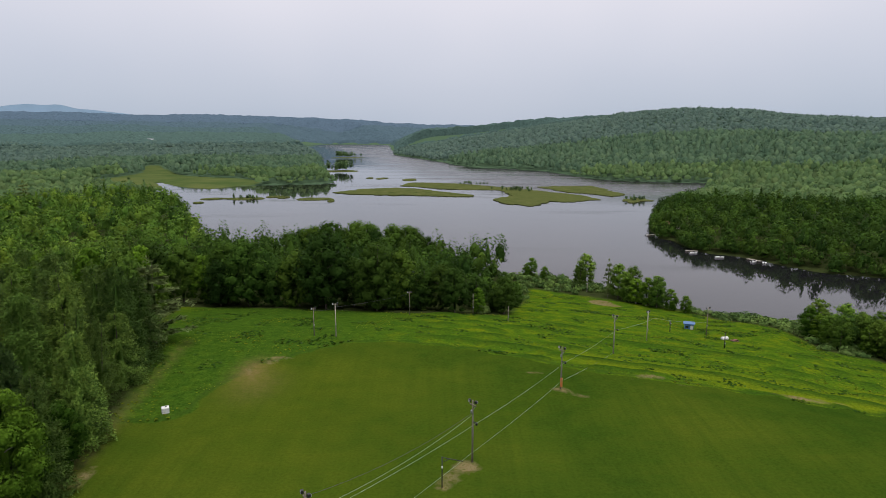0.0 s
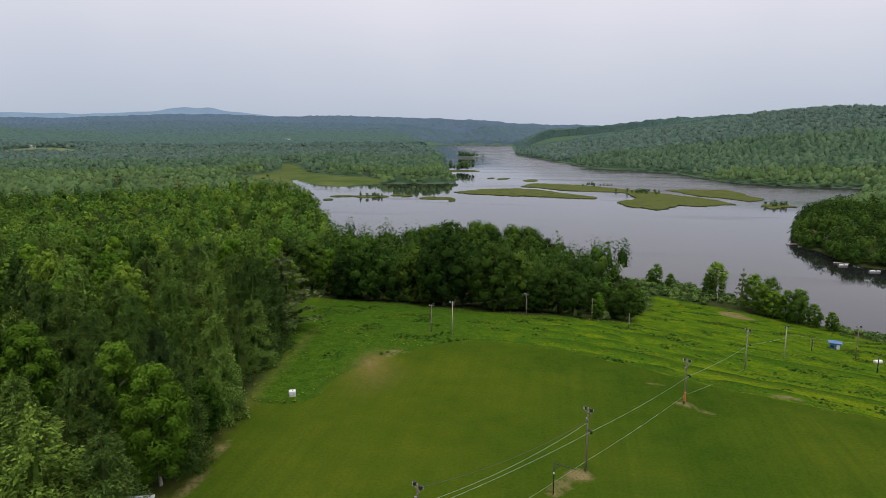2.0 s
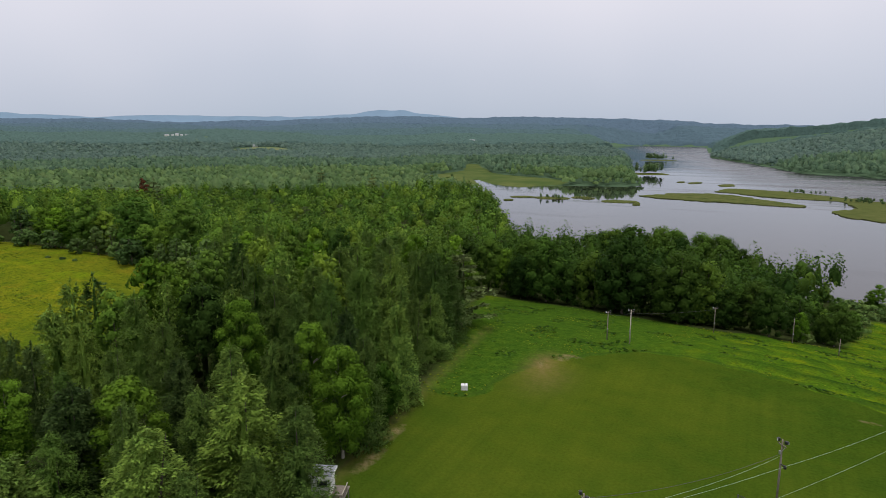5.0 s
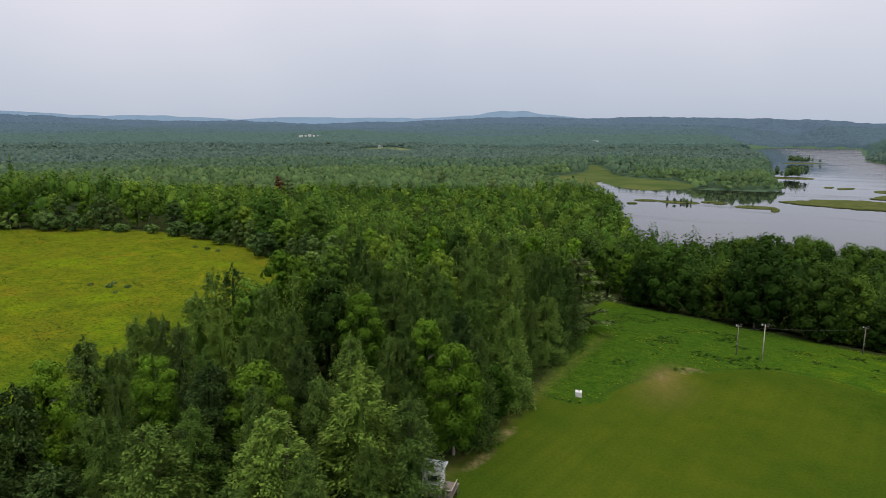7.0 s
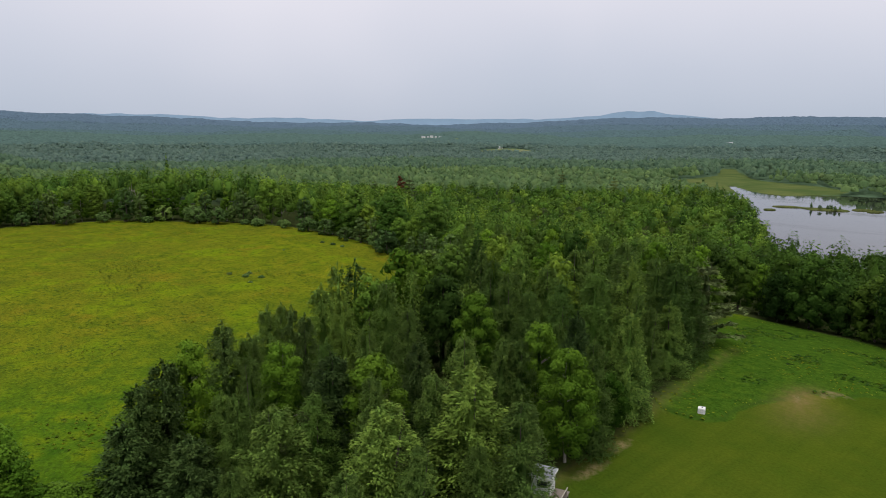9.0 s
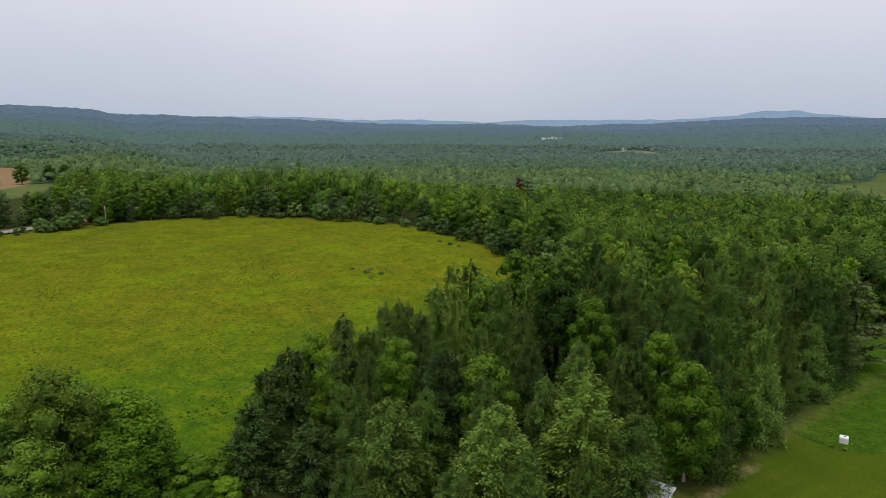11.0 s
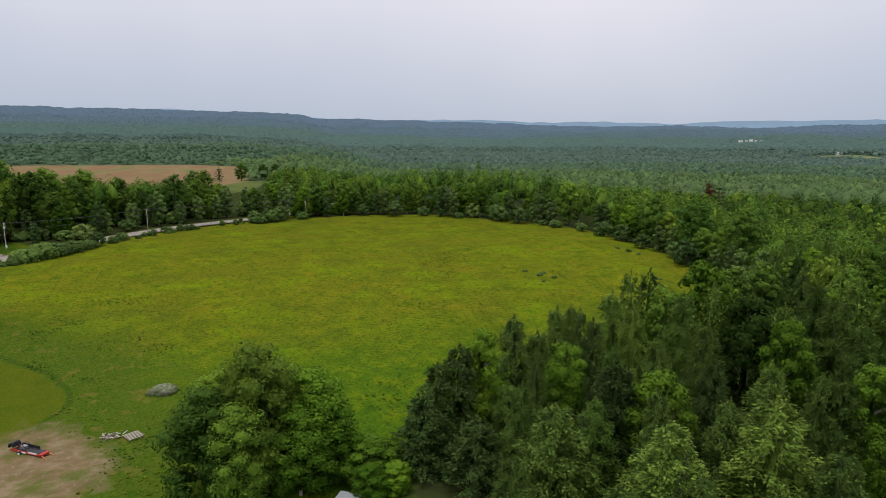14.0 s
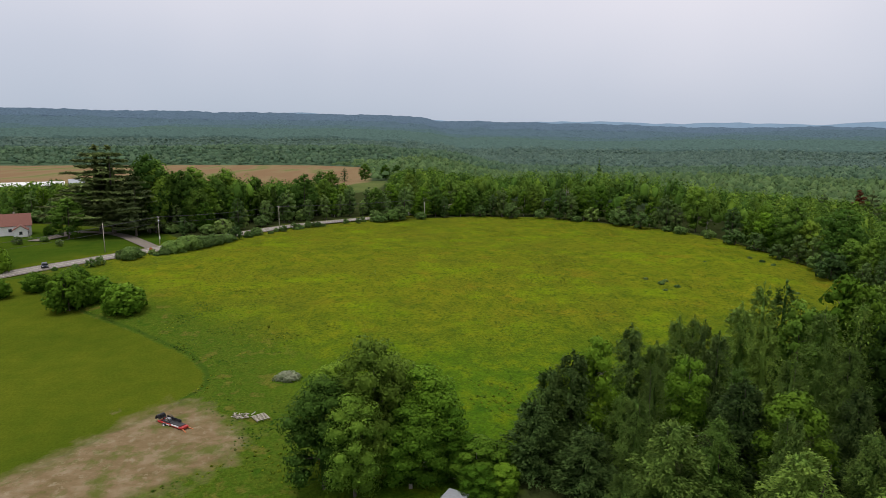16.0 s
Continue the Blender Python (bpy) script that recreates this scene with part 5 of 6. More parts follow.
def ribbon(name, line, offset, width, lift, material, label, kind="structure", parent=None):
    """A strip that follows a line over the ground."""
    pts = np.array(line)
    way = np.gradient(pts, axis=0)
    way /= np.linalg.norm(way, axis=1, keepdims=True)
    nor = np.stack([-way[:, 1], way[:, 0]], 1)
    rows = []
    for s in (-1, -0.33, 0.33, 1):
        q = pts + nor * (offset + s * width / 2)
        rows.append(np.stack([q[:, 0], q[:, 1], land(pts[:, 0], pts[:, 1]) + lift], 1))
    ob = mesh_object(name, np.stack(rows, 1).reshape(-1, 3), grid_faces(len(pts), 4), material, parent)
    return tagged(ob, label, "road", kind=kind) if parent is None else ob


line = glide(ROAD)
road = ribbon("road", line, 0, 6.6, 0.55, M_ASPHALT, "worn pale two-lane country road")
for k in (-2.9, 2.9):
    ribbon("edge_line", line, k, 0.14, 0.556, M_LINE, "", "", road)
for k in (-0.12, 0.12):
    ribbon("centre_line", line, k, 0.11, 0.556, M_LINE, "", "", road)
ribbon("road_shoulder", line, 0, 9.4, 0.50, M_GRAVEL, "gravel road shoulder")
ribbon("driveway", glide([(-232, -92), (-248, -104), (-264, -116), (-274, -128), (-280, -145)]), 0, 5.2, 0.30, M_GRAVEL, "pale gravel driveway to a house")
ribbon("driveway", glide([(-280, -145), (-266, -142), (-250, -144)]), 0, 6.2, 0.28, M_GRAVEL, "pale gravel yard before a house")


def utility_pole(x, y, h, label, box_on, arms=True, turn=40):
    q = root("utility_pole", x, y, label, "utility pole", "poles along the road", turn)
    rod("mast", [(0, 0, -0.4), (0, 0, h)], 0.16, M_PALE_WOOD, q, "", 8, 0.11)
    if arms:
        arm = block("crossarm", (0, 0, h - 0.5), (2.3, 0.12, 0.14), M_WEATHERED, q)
        for s in (-1.0, -0.45, 0.45, 1.0):
            rod("insulator", [(s, 0, h - 0.44), (s, 0, h - 0.2)], 0.06, M_GLASS, arm)
    if box_on:
        rod("transformer", [(0.35, 0, h - 2.4), (0.35, 0, h - 1.4)], 0.28, M_STEEL, q, "grey transformer can", 12)
        block("meter_box", (0.3, 0, 2.4), (0.6, 0.35, 1.0), M_WHITE, q, "white box", 0, 0.03)


UP = [(-224.9, -105.8, 10.4), (-241.7, -93.2, 10.6), (-273.2, -54.3, 11.0), (-320.0, 10.0, 8.8)]
for k, (x, y, h) in enumerate(UP):
    utility_pole(x, y, h, ("plain wooden utility pole by the road", "wooden utility pole with a transformer by the road", "wooden utility pole with a crossarm by the road", "short utility pole behind roadside bushes")[k], k == 1, k in (1, 2))
wires = [(-150, -150, 9.8), (-180, -134, 9.8), UP[1], UP[2], (-330, 12, 9.5)]
for off, drop in ((-1.0, 0.2), (0.9, 0.2), (0, 2.4)):
    cable("power_line", [at(x + off * 0.7, y - off * 0.5, h - drop) for x, y, h in wires], 0.035, M_WIRE, "dark power line along the road", "power line", 0.7)

p = root("road_sign", -217.5, -87.0, "orange road sign standing in roadside shrubs", "sign", "", 100)
rod("post", [(0, 0, 0), (0, 0, 2.6)], 0.05, M_STEEL, p)
bm = bmesh.new()
box(bm, (0, 0, 0), (1.0, 0.05, 1.0), 0)
bmesh.ops.rotate(bm, cent=(0, 0, 0), matrix=Matrix.Rotation(radians(45), 3, "Y"), verts=bm.verts)
bmesh.ops.translate(bm, vec=(0, -0.06, 2.3), verts=bm.verts)
part("panel", bm, M_ORANGE, p, "orange diamond panel")

p = root("car", -199.5, -112.5, "dark car driving on the country road", "car", "", 30, float(land(-199.5, -112.5)) + 0.56)
bm = bmesh.new()
box(bm, (0, 0, 0.62), (4.5, 1.8, 0.62), 0, 0.14)
part("body", bm, M_CAR, p)
bm = bmesh.new()
box(bm, (-0.2, 0, 1.15), (2.4, 1.6, 0.56), 0, 0.22)
part("cabin", bm, M_WINDOW, p, "dark glazed cabin")
block("roof", (-0.2, 0, 1.42), (1.7, 1.4, 0.06), M_CAR, p, "", 0, 0.02)
for sx in (-1.4, 1.4):
    for sy in (-0.85, 0.85):
        w = rod("wheel", [(sx, sy - 0.1, 0.34), (sx, sy + 0.1, 0.34)], 0.34, M_RUBBER, p, "", 14)
        rod("rim", [(sx, sy - 0.11, 0.34), (sx, sy + 0.11, 0.34)], 0.2, M_STEEL, w, "", 10)
for sy in (-0.6, 0.6):
    block("headlight", (2.22, sy, 0.7), (0.08, 0.3, 0.16), M_GLASS, p)
    block("tail_light", (-2.22, sy, 0.75), (0.08, 0.3, 0.16), M_RED_PAINT, p)


def gable(bm, w, d, z0, z1, over=0.4):
    """A pitched roof over a plan w by d, its ridge along x."""
    x, y = w / 2 + over, d / 2 + over
    for s in (-1, 1):
        a = [bm.verts.new(v) for v in ((-x, s * y, z0), (x, s * y, z0), (x, 0, z1), (-x, 0, z1))]
        b = [bm.verts.new((v.co.x, v.co.y, v.co.z + 0.16)) for v in a]
        for f in ((a[0], a[1], a[2], a[3]), (b[3], b[2], b[1], b[0]), (a[0], b[0], b[1], a[1]), (a[1], b[1], b[2], a[2]), (a[3], b[3], b[0], a[0])):
            bm.faces.new(f)


def house_walls(w, d, z0, z1):
    bm = bmesh.new()
    box(bm, (0, 0, z0 / 2 - 0.4), (w, d, z0 + 0.8))
    for s in (-1, 1):
        a = [bm.verts.new(v) for v in ((s * w / 2, -d / 2, z0), (s * w / 2, d / 2, z0), (s * w / 2, 0, z1))]
        b = [bm.verts.new((v.co.x - s * 0.2, v.co.y, v.co.z)) for v in a]
        bm.faces.new(a), bm.faces.new(b[::-1])
    return bm


def house(x, y, turn, w, d, z0, z1, wall, roof, label, name="house", windows=3, z=None):
    q = root(name, x, y, label, name.replace("_", " "), "", turn, z)
    part("wall", house_walls(w, d, z0, z1), wall, q)
    bm = bmesh.new()
    gable(bm, w, d, z0 - 0.1, z1)
    part("roof", bm, roof, q)
    for s in (-1, 1):
        for k in range(windows):
            cx = -w / 2 + w * (k + 0.5) / windows
            win = block("window", (cx, s * (d / 2 + 0.02), z0 * 0.55), (min(1.2, w / windows * 0.5), 0.06, 1.3), M_WINDOW, q)
            block("window_frame", (cx, s * (d / 2 + 0.03), z0 * 0.55 - 0.72), (1.4, 0.08, 0.12), M_WHITE, win)
    for s in (-1, 1):
        block("window", (s * (w / 2 + 0.02), 0, z0 * 0.6), (0.06, 1.1, 1.3), M_WINDOW, q)
    return q


hs = house(-272, -166, 122, 15, 10, 4.0, 8.6, M_WHITE, M_RED_ROOF, "white house with a red-brown shingle roof")
block("chimney", (2.0, 0.6, 8.6), (0.8, 0.8, 1.6), M_STONE, hs, "brick chimney")
block("door", (-1.6, 5.05, 1.1), (1.0, 0.08, 2.1), M_RED_PAINT, hs)
hs = house(-266, -158, 28, 5.5, 5.0, 2.8, 4.6, M_WHITE, M_RED_ROOF, "white porch wing of the house", "porch", 2)
block("step", (0, 2.9, 0.1), (2.0, 0.8, 0.3), M_STONE, hs)

# long low farm building with a white roof beyond the house
house(-521, -317, 119.8, 80, 13, 2.8, 5.6, M_WEATHERED, M_PALE_ROOF, "long low barn with a white metal roof", "barn", 9)
house(-545, -274, 119.8, 12, 15, 3.4, 7.2, M_WEATHERED, M_GREY_ROOF, "grey-roofed end wing of a long barn", "barn", 2)

# farm buildings far across the lowland
for k, (x, y, w, d, hh) in enumerate(((-2200, 1795, 16, 9, 9), (-2187, 1812, 9, 8, 8), (-2178, 1826, 13, 9, 11), (-2162, 1836, 9, 7, 8), (-2146, 1850, 15, 9, 7))):
    house(x, y, 20 + 13 * k, w, d, hh * 0.6, hh, M_WHITE, M_GREY_ROOF, "white farm building far across the forest", "barn", 4)
house(-1462, 1552, 30, 24, 9, 4, 6, M_WHITE, M_GREY_ROOF, "long white farm building far across the forest", "barn", 5)
house(-1585, 1650, 10, 14, 10, 5, 8, M_WHITE, M_GREY_ROOF, "small white farm building by a field", "barn", 3)
house(-1125, 2440, 25, 26, 12, 6, 9, M_WHITE, M_GREY_ROOF, "white building standing out of the far forest", "barn", 4, float(land(-1125, 2440)) + 9)

# ---- lake side ----
def island(cx, cy, a, b, turn, label, seed, high=0.7):
    """A low grassy islet with an uneven outline."""
    r = np.random.default_rng(seed)
    ring = np.linspace(0, 2 * np.pi, 64, endpoint=False)
    edge = 0.72 + 0.5 * grain(np.cos(ring) * 3 + seed, np.sin(ring) * 3, 1.0, seed) + 0.16 * grain(ring * 9, ring * 0, 1.0, seed)
    v, c, s = [], math.cos(radians(turn)), math.sin(radians(turn))
    for k, f in enumerate((1.04, 1.0, 0.93, 0.6, 0.05)):
        x, y = a * edge * f * np.cos(ring), b * edge * f * np.sin(ring)
        z = (-0.6, 0.12, high * 0.6, high, high)[k] + (r.uniform(0, 0.35, 64) if k > 1 else 0)
        v.append(np.stack([cx + x * c - y * s, cy + x * s + y * c, LAKE_Z + z + 0 * x], 1))
    idx = np.arange(64)
    f = np.concatenate([np.stack([idx + 64 * k, (idx + 1) % 64 + 64 * k, (idx + 1) % 64 + 64 * (k + 1), idx + 64 * (k + 1)], 1) for k in range(4)])
    return tagged(mesh_object("marsh_island", np.concatenate(v), f, M_MARSH), label, "islet", "islets in the lake")


def outlined(pts, label, seed, high=0.7):
    """A low grassy islet of that outline, with a ragged edge."""
    r = np.random.default_rng(seed)
    q, ring = pts + pts[:1], []
    for (ax, ay), (bx, by) in zip(q, q[1:]):
        for k in range(12):
            ring.append((ax + (bx - ax) * k / 12, ay + (by - ay) * k / 12))
    ring = np.array(ring)
    for _ in range(5):
        ring = (np.roll(ring, 1, 0) + ring * 2 + np.roll(ring, -1, 0)) / 4
    away = ring - ring.mean(0)
    away /= np.linalg.norm(away, axis=1, keepdims=True)
    ring = ring + away * ((grain(ring[:, 0], ring[:, 1], 9, seed) - 0.5) * 9 + (grain(ring[:, 0], ring[:, 1], 3.5, seed + 1) - 0.5) * 5)[:, None]
    bm = bmesh.new()
    lower = [bm.verts.new((x, y, LAKE_Z - 0.6)) for x, y in ring]
    upper = [bm.verts.new((x, y, LAKE_Z + high * r.uniform(0.5, 1.1))) for x, y in ring]
    for k in range(len(ring)):
        n = (k + 1) % len(ring)
        bm.faces.new((lower[k], lower[n], upper[n], upper[k]))
    bmesh.ops.triangulate(bm, faces=[bm.faces.new(upper)])
    return tagged(part("marsh_island", bm, M_MARSH), label, "islet", "islets in the lake")


LONG = "long low grassy marsh islet in the lake"
outlined([(-128, 714), (-101, 758), (-62, 782), (-26, 765), (7, 713), (33, 692), (29, 667), (-23, 680), (-60, 686), (-92, 693)], LONG, 100)
outlined([(-58, 812), (-42, 870), (15, 852), (62, 807), (98, 767), (122, 723), (146, 696), (160, 639), (130, 618), (106, 623), (84, 580), (58, 604), (50, 643), (75, 676), (70, 747), (0, 762), (-35, 800)], LONG, 104)
outlined([(117, 798), (146, 806), (193, 808), (202, 701), (183, 669), (169, 695), (145, 721)], LONG, 108)
outlined([(178, 624), (202, 663), (210, 634), (185, 606)], LONG, 112)
for k, (x, y, a, b) in enumerate(((-133, 645, 17, 10), (-203, 648, 18, 10), (-237, 645, 12, 5), (-238, 608, 5, 3), (-180, 668, 9, 4), (-168, 660, 6, 3), (-92, 950, 11, 6), (-111, 959, 7, 4), (-49, 922, 17, 9), (-112, 627, 8, 3))):
    island(x, y, a, b, 10 * k, "small dark grassy tussock islet in the lake", 130 + k, 0.9)
island(-185, 1140, 30, 22, 20, "small wooded islet in the lake", 150, 1.0)
island(-275, 1790, 42, 26, 0, "small wooded islet far up the lake", 151, 1.0)


def grove(xs, ys, tall, wide, cards, leaf, seed, label, needles=0.2, material=M_BROAD):
    """A group of far trees or shrubs in one mesh."""
    r = np.random.default_rng(seed)
    xs, ys = np.asarray(xs, float), np.asarray(ys, float)
    n = len(xs)
    h = tall * r.uniform(0.6, 1.15, n)
    v, f, tone, tip_toplight, nor = lumps(r, np.stack([xs, ys, np.maximum(land(xs, ys), LAKE_Z + 0.3) - 0.2], 1), h, wide * r.uniform(0.7, 1.2, n), h * -0.12, cards, np.full(n, leaf), r.uniform(0, 1, n) < needles)
    ob = tagged(mesh_object("grove", v, f, material), label, "trees", kind="stuff")
    attribute(ob, "tone", tone)
    attribute(ob, "tip_toplight", tip_toplight)
    crown_normals(ob, nor)


r3 = np.random.default_rng(17)
grove(-185 + r3.normal(0, 10, 26), 1140 + r3.normal(0, 8, 26), 20, 5, 40, 1.3, 18, "trees crowding a small islet", 0.3, M_MID)
grove(-275 + r3.normal(0, 15, 26), 1790 + r3.normal(0, 9, 26), 20, 6, 24, 2.0, 19, "trees crowding a far islet", 0.3, M_MID)
grove(np.r_[88 + r3.normal(0, 11, 26), 35 + r3.normal(0, 9, 14), 195 + r3.normal(0, 7, 10), -203 + r3.normal(0, 7, 12)], np.r_[748 + r3.normal(0, 8, 26), 835 + r3.normal(0, 5, 14), 636 + r3.normal(0, 7, 10), 648 + r3.normal(0, 4, 12)],
      5.5, 1.9, 26, 0.8, 20, "bare-looking shrubs on the marsh islets", 0.5, M_MID)
# leafy growth along the near shore
bx, by = scatter(r3, 26, 175, 100, 300, 3.4)
ok = (inside(OPEN, bx, by) < -1) & (inside(LAKE, bx, by) < -0.5) & ~((bx < 33) & (by < 225)) & (np.hypot(bx - 62, by - 240) > 9) & (bx > 30) & near_bank(bx, by)
grove(bx[ok], by[ok], 2.5, 2.2, 60, 0.42, 21, "leafy bushes along the near shore", 0.0, M_SHRUB)
for x, y, s, kind in ((61, 262, 0.62, MAPLE), (58, 259, 0.5, MAPLE), (40, 276, 0.55, BIRCH), (38, 279, 0.5, BIRCH), (45, 272, 0.45, BIRCH), (74, 233, 0.62, BIRCH), (71, 236, 0.6, MAPLE), (77, 230, 0.7, BIRCH), (80, 227, 0.6, MAPLE),
                      (84, 224, 0.62, BIRCH), (69, 240, 0.62, MAPLE), (82, 232, 0.62, BIRCH), (88, 220, 0.5, BIRCH), (75, 241, 0.6, MAPLE)):
    plant(kind, x, y, s, None, 0.1, 1.15)
plant(PINE, 65.4, 241.5, 0.78, 0, 0.1, 0.55)
ex, ey = scatter(r3, 128, 420, 120, 560, 4.6)
off_shore = inside(LAKE, ex, ey)
ok = (off_shore < 0.6) & (off_shore > -14) & ~near_bank(ex, ey) & (ey > 330 - 0.75 * (ex - 140)) & (bearing(ex, ey) > -41)
low_ = ok & (off_shore > -5)
grove(ex[low_] + 1.2, ey[low_] - 0.8, 4.2, 3.4, 60, 0.42, 23, "low dark bushes hanging over the far bank", 0.0, M_BROAD_DARK)
grove(ex[ok], ey[ok], 9.5, 3.6, 70, 0.5, 22, "dark leafy growth leaning over the far bank", 0.1, M_BROAD_DARK)
# trees at the right end of the lower slope
tx, ty = scatter(r3, 96, 190, 60, 215, 6.0)
for x, y in zip(tx, ty):
    if float(inside(OPEN, x, y)) < -1.5 and float(inside(LAKE, x, y)) < -1 and x > 103 and y < 182 and bearing(x, y) > -46:
        plant(BIRCH if r3.uniform() < 0.4 else MAPLE, x, y, r3.uniform(0.46, 0.6), None, 0.1, 1.2)

# docks and moored boats along the far bank
def dock(x, y, turn, length):
    q = root("dock", x, y, "weathered wooden dock at the wooded shore", "dock", "docks along the far bank", turn, LAKE_Z)
    for k in range(int(length / 0.5)):
        block("plank", (-length / 2 + 0.25 + 0.5 * k, 0, 0.55), (0.44, 2.2, 0.08), M_PALE_WOOD, q)
    for s in (-0.9, 0.9):
        block("beam", (0, s, 0.45), (length, 0.14, 0.14), M_WEATHERED, q)
        for e in (-0.4, 0.4):
            rod("pile", [(length * e, s, -1.2), (length * e, s, 1.0)], 0.12, M_WEATHERED, q)


def boat(x, y, turn):
    q = root("boat", x, y, "small white motor boat moored on dark water", "boat", "boats along the far bank", turn, LAKE_Z)
    bm = bmesh.new()
    rows = []
    for k, (sx, w) in enumerate(((-2.6, 0.9), (-1.0, 1.0), (0.8, 0.95), (2.0, 0.55), (2.9, 0.05))):
        rows.append([bm.verts.new(v) for v in ((sx, -w, 0.75), (sx * 0.96, -w * 0.7, -0.1), (sx * 0.94, w * 0.7, -0.1), (sx, w, 0.75))])
    for a, b in zip(rows, rows[1:]):
        for i in range(3):
            bm.faces.new((a[i], b[i], b[i + 1], a[i + 1]))
        bm.faces.new((a[3], b[3], b[0], a[0]))
    bm.faces.new(rows[0])
    part("hull", bm, M_WHITE, q)
    block("windscreen", (0.5, 0, 1.0), (0.1, 1.4, 0.5), M_WINDOW, q)
    block("motor", (-2.8, 0, 0.7), (0.4, 0.4, 0.8), M_BLACK, q)


dock(139, 410, 190, 9)
dock(142, 352, 170, 7)
dock(165, 326, 120, 8)
for x, y, t in ((141, 347, 20), (163, 322, 40), (167, 319, 60), (150, 334, 10), (140, 406, 80)):
    boat(x, y, t)
house(156, 424, 20, 9, 7, 3.2, 5.6, M_WEATHERED, M_RED_ROOF, "brown cabin among shore trees", "cabin", 3)

# ---- single trees and herbs ----
SHRUB = kinds("shrub", "large round leafy shrub by the road", "bush", "shrubs by the road", 91, ((9.4, 5.2, 0.0), (8.6, 4.9, 0.0)), 9000, 0.24, False, M_BROAD_BRIGHT, 0, 3, 34)
HEDGE = kinds("shrub", "pale grey green shrub in the roadside hedge", "bush", "shrubs by the road", 95, ((8.0, 5.4, 0.0), (7.2, 5.0, 0.0)), 9000, 0.22, False, M_SHRUB, 0, 3, 34)
SPARE += SHRUB[0] + SHRUB[1] + HEDGE[0] + HEDGE[1]
LAWN_TREES = ((-74.5, -10.5, 0.66, MAPLE, 1.3), (-77, -4.5, 0.84, MAPLE, 1.1), (-80, -9, 0.72, MAPLE, 1.2), (-79, 2.5, 0.84, BIRCH, 1.35), (-83, -2, 0.78, MAPLE, 1.1), (-74, 0.5, 0.66, BIRCH, 1.35), (-72.5, -6.5, 0.6, MAPLE, 1.2), (-76.5, 5.5, 0.62, BIRCH, 1.3))
ROAD_SHRUBS = ((-157, -84, 1.08, SHRUB, 1.0), (-163, -80, 0.85, SHRUB, 1.1), (-153.5, -69, 0.95, SHRUB, 1.12), (-170, -90, 0.8, SHRUB, 1.1), (-174, -101, 0.62, SHRUB, 1.2), (-168, -108, 0.6, SHRUB, 1.2), (-181, -94, 0.6, SHRUB, 1.2))
HEDGE_SHRUBS = ((-211, -91, 0.6, HEDGE, 1.2), (-217.5, -82.5, 0.36, HEDGE, 1.2), (-221.5, -80.5, 0.68, HEDGE, 1.35), (-226, -77, 0.74, HEDGE, 1.35), (-231, -74.5, 0.68, HEDGE, 1.4), (-237, -71.5, 0.62, HEDGE, 1.35), (-243, -68, 0.45, HEDGE, 1.3), (-316, -12, 0.5, HEDGE, 1.2), (-324, -3, 0.62, HEDGE, 1.2), (-332, 7, 0.7, SHRUB, 1.2))
FAR_TREES = ((-334, 17, 0.75, SHRUB, 1.2), (-332, 27, 0.8, SHRUB, 1.1), (-233, -152, 0.8, SHRUB, 1.1), (-258, -135, 0.78, MAPLE, 1.45), (-194, -124, 0.9, SHRUB, 1.0), (-200, -128, 0.7, SHRUB, 1.1), (-268, -148, 0.45, SHRUB, 1.0), (-334, -50, 0.92, MAPLE, 1.25), (-640, -40, 0.9, MAPLE, 1.3), (-633, -60, 0.75, PINE, 1.2), (-655, -20, 0.9, BIRCH, 1.4), (-648, -8, 0.8, MAPLE, 1.4))
for x, y, s, kind, w in LAWN_TREES + ROAD_SHRUBS + HEDGE_SHRUBS + FAR_TREES:
    plant(kind, x, y, s, None, 0.1, w)
for x, y, s in ((-74.5, 9, 1.25), (-76, 12, 1.0), (-72, 12, 0.8), (-71, 8.5, 0.9), (-66, -12, 0.6), (-68, -16, 0.5), (-64, -8, 0.6)):
    plant_as(BIRCH, x, y, 5.6 * s, 2.9 * s)
# the great pine and its neighbours beyond the road
GREAT = kinds("pine_tree", "great white pine with broad layered boughs", "conifer tree", "great pines beyond the road", 35, ((33.0, 8.5, 5.0), (29.0, 7.5, 4.0)), 60000, 0.27, True, M_PINE, 0.3)
SPARE += GREAT[0] + GREAT[1]
for x, y, w in ((-271, -123, 0), (-277, -131, 0), (-264, -111, 1), (-282, -110, 1), (-294, -98, 1)):
    plant(GREAT, x, y, 1.12 if w == 0 else rng.uniform(0.9, 1.05), w, 0.1, 1.7 if w == 0 else 1.3)
for k in range(64):
    t = k / 63
    x, y = -264 - 80 * t + rng.normal(0, 2.5), -101 + 86 * t + rng.normal(0, 2.5)
    off = rng.uniform(2, 20)
    if 91.4 < bearing(x - 0.74 * off - 4, y - 0.67 * off - 4) < 95.4:
        continue
    plant((MAPLE, BIRCH, MAPLE, MAPLE)[k % 4] if k != 30 else SPRUCE, x - 0.74 * off - 4, y - 0.67 * off - 4, rng.uniform(0.85, 1.08) * (1.36 - 0.62 * smooth(t * 1.5)), None, 0.1, 1.0)
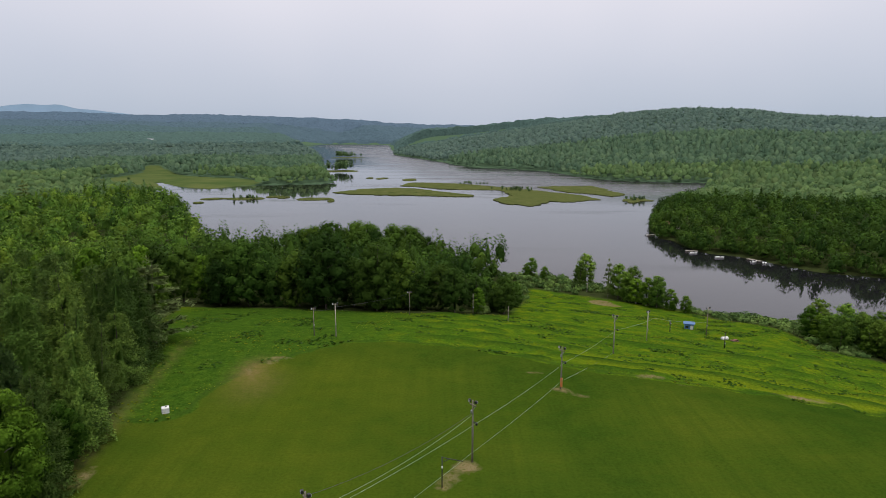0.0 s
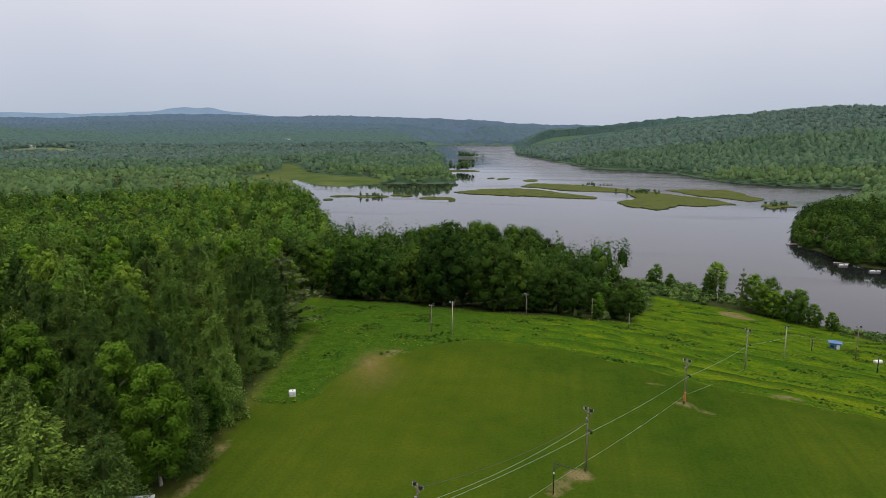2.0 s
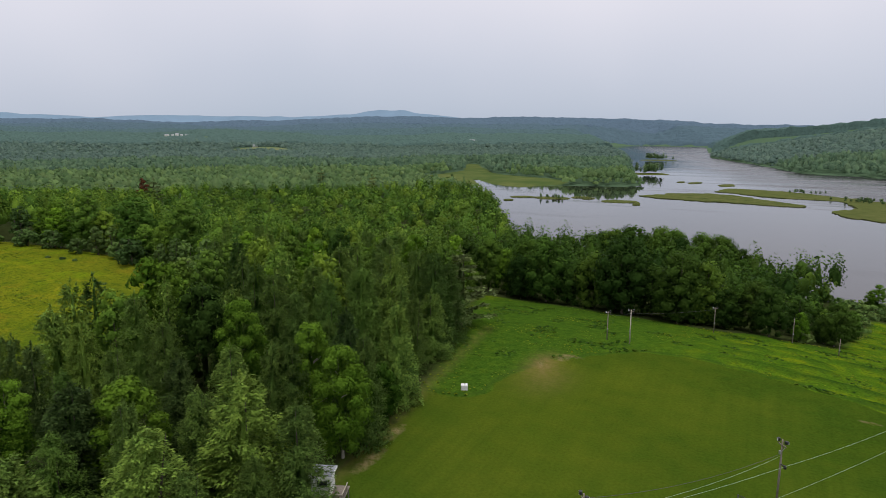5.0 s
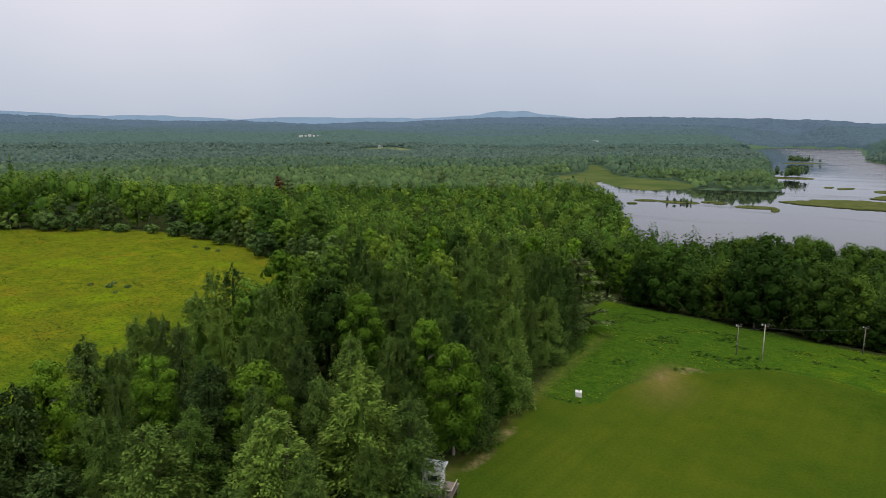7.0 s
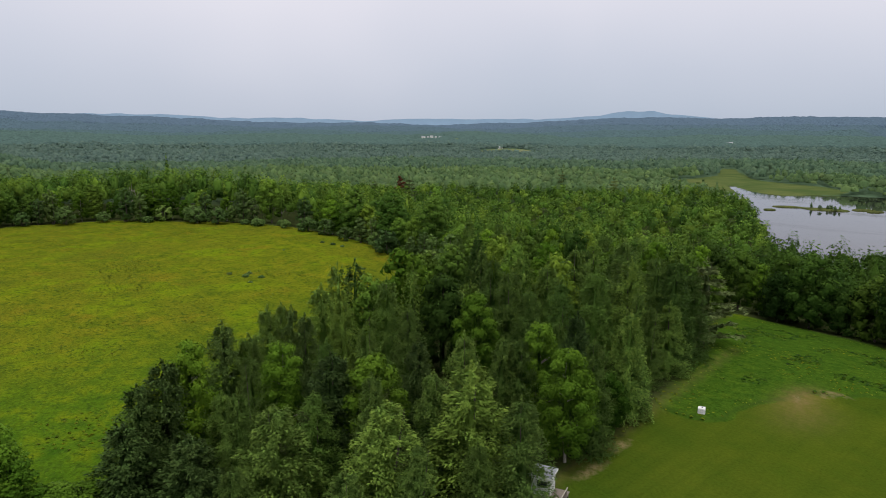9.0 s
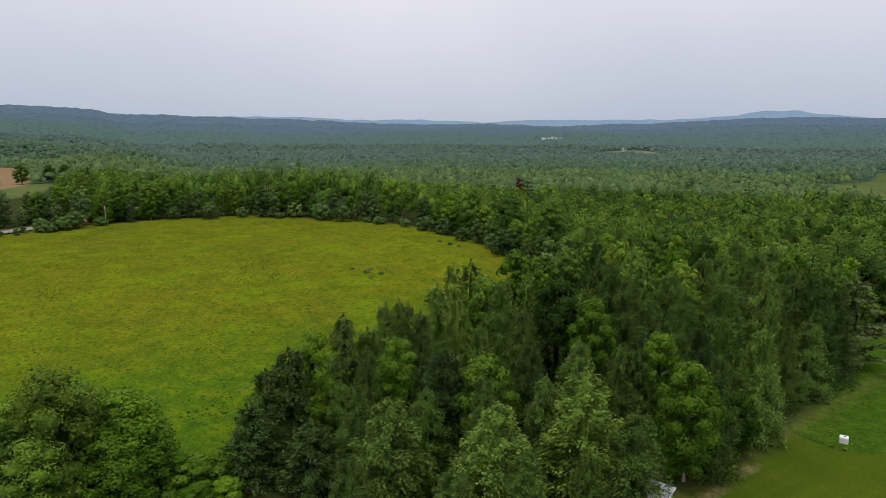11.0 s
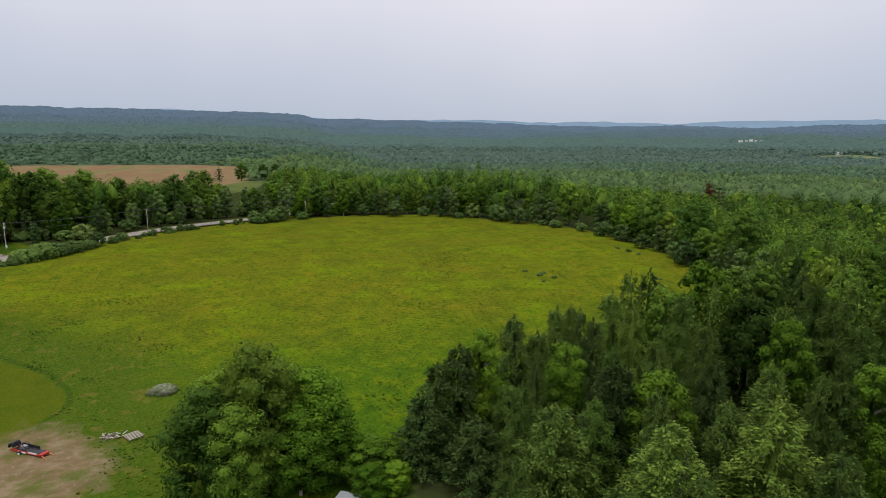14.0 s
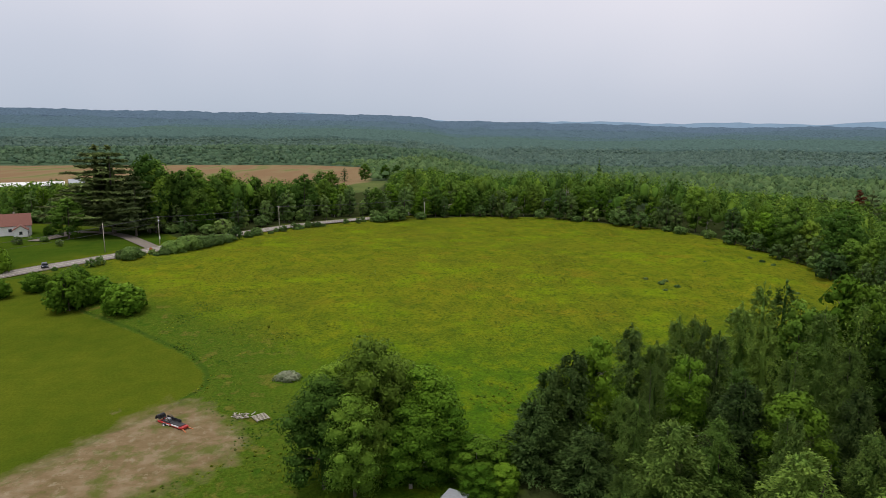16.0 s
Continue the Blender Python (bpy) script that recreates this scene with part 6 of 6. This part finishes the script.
# shrubs along the road's meadow side
for k in range(70):
    t = rng.uniform(0, 1)
    i = int(t * (len(line) - 30)) + 4
    x, y = line[i]
    wx, wy = line[i + 1][0] - x, line[i + 1][1] - y
    n = math.hypot(wx, wy)
    o = -rng.uniform(6.0, 10.5)
    plant(BUSH, x - wy / n * o, y + wx / n * o, rng.uniform(0.4, 0.75) * (1.5 if grain(np.array(t * 9), np.array(0.0), 1.0, 3) > 0.6 else 0.8))
for x, y in ((-284, -176), (-262, -172), (-250, -140), (-243, -146), (-238, -128), (-258, -150)):
    plant(BUSH, x, y, rng.uniform(0.4, 0.8))
# dark low bushes out in the meadow
for x, y, s in ((-154.3, 97.4, 0.6), (-149.6, 101, 0.5), (-158, 95, 0.55), (-174.7, 74.6, 0.5), (-177, 77, 0.42), (-171, 78, 0.42), (-180, 72, 0.38), (-168, 73, 0.35), (-162, 108, 0.35), (-200, 100, 0.3), (-205, 118, 0.4), (-199, 119, 0.45), (-194, 120, 0.4)):
    plant(BUSH, x, y, s, 2)
red = tree_kind("red_maple_tree", "red-brown leafed tree among green woods", "tree", "", 77, 24.5, 5.5, 3, 1600, 0.6, False, M_RED, M_BARK)
red.matrix_world = pose(-478, 362, float(land(-478, 362)), 0, 0, 0)
blossom = tree_kind("flowering_shrub", "white-flowering wild shrub in the meadow", "bush", "", 78, 2.4, 2.6, 0, 2600, 0.13, False, M_BLOSSOM, M_BARK, 0, 3, 14)
blossom.matrix_world = pose(-112, -22, float(land(-112, -22)), 0, 0, 0) @ Matrix.Diagonal((0.8, 1.1, 0.75, 1))
for x, y, s in ((-451, 314, 1.0), (-434, 338, 1.12), (-415, 526, 1.1), (-342, 511, 1.05), (-150, 230, 0.75)):
    plant(PINE, x, y, s * 1.25, 0 if s > 1 else 1, 0.1, 1.05)

for x, y, h in ((-337, 88, 17.5), (-341, 92, 15.0), (-300, 150, 14.0)):
    snag = tagged(new("dead_tree"), "bare grey dead tree among green woods", "tree", "bare trees")
    snag.matrix_world = pose(x, y, float(land(x, y)), 0, 0, 40 * h)
    part("trunk", trunk_mesh(np.random.default_rng(int(h * 10)), h, 0.22, 4, 6, 9, 2), M_BIRCH, snag)


def herbs(name, label, x, y, tall, seed, material):
    """Tufts of tall grass and weeds, spreading blades each."""
    r = np.random.default_rng(seed)
    n = len(x)
    base = np.stack([x, y, land(x, y) + 0.25], 1)
    v = []
    a0 = r.uniform(0, 6.28, n)
    for k in range(4):
        a = a0 + k * 1.57 + r.normal(0, 0.3, n)
        d = np.stack([np.cos(a), np.sin(a), 0 * a], 1)
        side = np.stack([-np.sin(a), np.cos(a), 0 * a], 1)
        w = (tall * r.uniform(0.6, 1.0, n))[:, None]
        up = np.array([0, 0, 1.0])
        v.append(np.stack([base - side * w * 0.5 + up * w * 0.45, base + d * w * 0.95 + up * w * 0.1, base + side * w * 0.5 + up * w * 0.45], 1))
    v = np.stack(v, 1).reshape(-1, 3)
    ob = tagged(mesh_object(name, v, np.arange(len(v)).reshape(-1, 3), material), label, "grass", kind="stuff")
    attribute(ob, "tone", np.repeat(r.uniform(0, 1, n), 12))
    crown_normals(ob, np.repeat(r.normal(0, 0.4, (n * 4, 3)) + np.array([0, 0, 1.0]), 3, axis=0))


hx_, hy_ = scatter(r3, -330, 130, -150, 260, 1.45)
ok = (inside(OPEN, hx_, hy_) > -1) & (np.maximum(inside(LAWN, hx_, hy_), inside(LAWN_WEST, hx_, hy_)) < -0.3) & (inside(DIRT, hx_, hy_) < 1) & (inside(ROAD_STRIP, hx_, hy_) < 0) & (bearing(hx_, hy_) > -42) & (bearing(hx_, hy_) < 126)
hx_, hy_ = hx_[ok], hy_[ok]
thick = grain(hx_, hy_, 9, 61) * 0.7 + grain(hx_, hy_, 3, 62) * 0.5
ok = thick > 0.52
herbs("meadow_grass", "tall grass and yellow weeds of the wild meadow", hx_[ok], hy_[ok], 0.18 + 0.34 * smooth((thick[ok] - 0.5) * 2.5), 63, M_TUFT)

# rank green weeds in bands across the lower slope and along the mown edge
wx_, wy_ = scatter(r3, -70, 125, 85, 250, 0.95)
vx_, vy_ = scatter(r3, -190, -60, -125, 16, 0.8)
reach = wy_ - 130 + 0.4 * soft(wx_, 10) + (grain(wx_, wy_, 16, 71) - 0.5) * 5
edge = inside(LAWN, wx_, wy_)
band = np.minimum.reduce([np.abs(reach - b) / w for b, w in ((0.2, 0.7), (8.5, 1.5), (17, 1.0), (36, 1.0), (52, 1.0))])
ok = (((band < 1) & (wx_ > -8) & (edge < -0.2)) | ((grain(wx_, wy_, 5, 72) > 0.72) & (edge < -0.5) & (wy_ > 110))) & (inside(OPEN, wx_, wy_) > 0) & (worn(wx_, wy_) < 0) & (bearing(wx_, wy_) > -40)
herbs("rank_weeds", "dark green weeds along the mown edge and terraces", wx_[ok], wy_[ok], r3.uniform(0.4, 0.85, ok.sum()), 73, M_RANK)
ve = inside(LAWN_WEST, vx_, vy_)
ok = (((grain(vx_, vy_, 4, 75) * 0.7 + grain(vx_, vy_, 1.6, 76) * 0.3 > 0.58) & (ve < -0.3) & (ve > -22))) & (inside(DIRT, vx_, vy_) < 0.5) & (inside(OPEN, vx_, vy_) > 0) & (vx_ < -62)
herbs("rank_weeds", "green weeds round the western lawn and worn ground", vx_[ok], vy_[ok], r3.uniform(0.2, 0.45, ok.sum()), 74, M_RANK)

for ob in SPARE:
    for o in (*ob.children_recursive, ob):
        bpy.data.objects.remove(o)
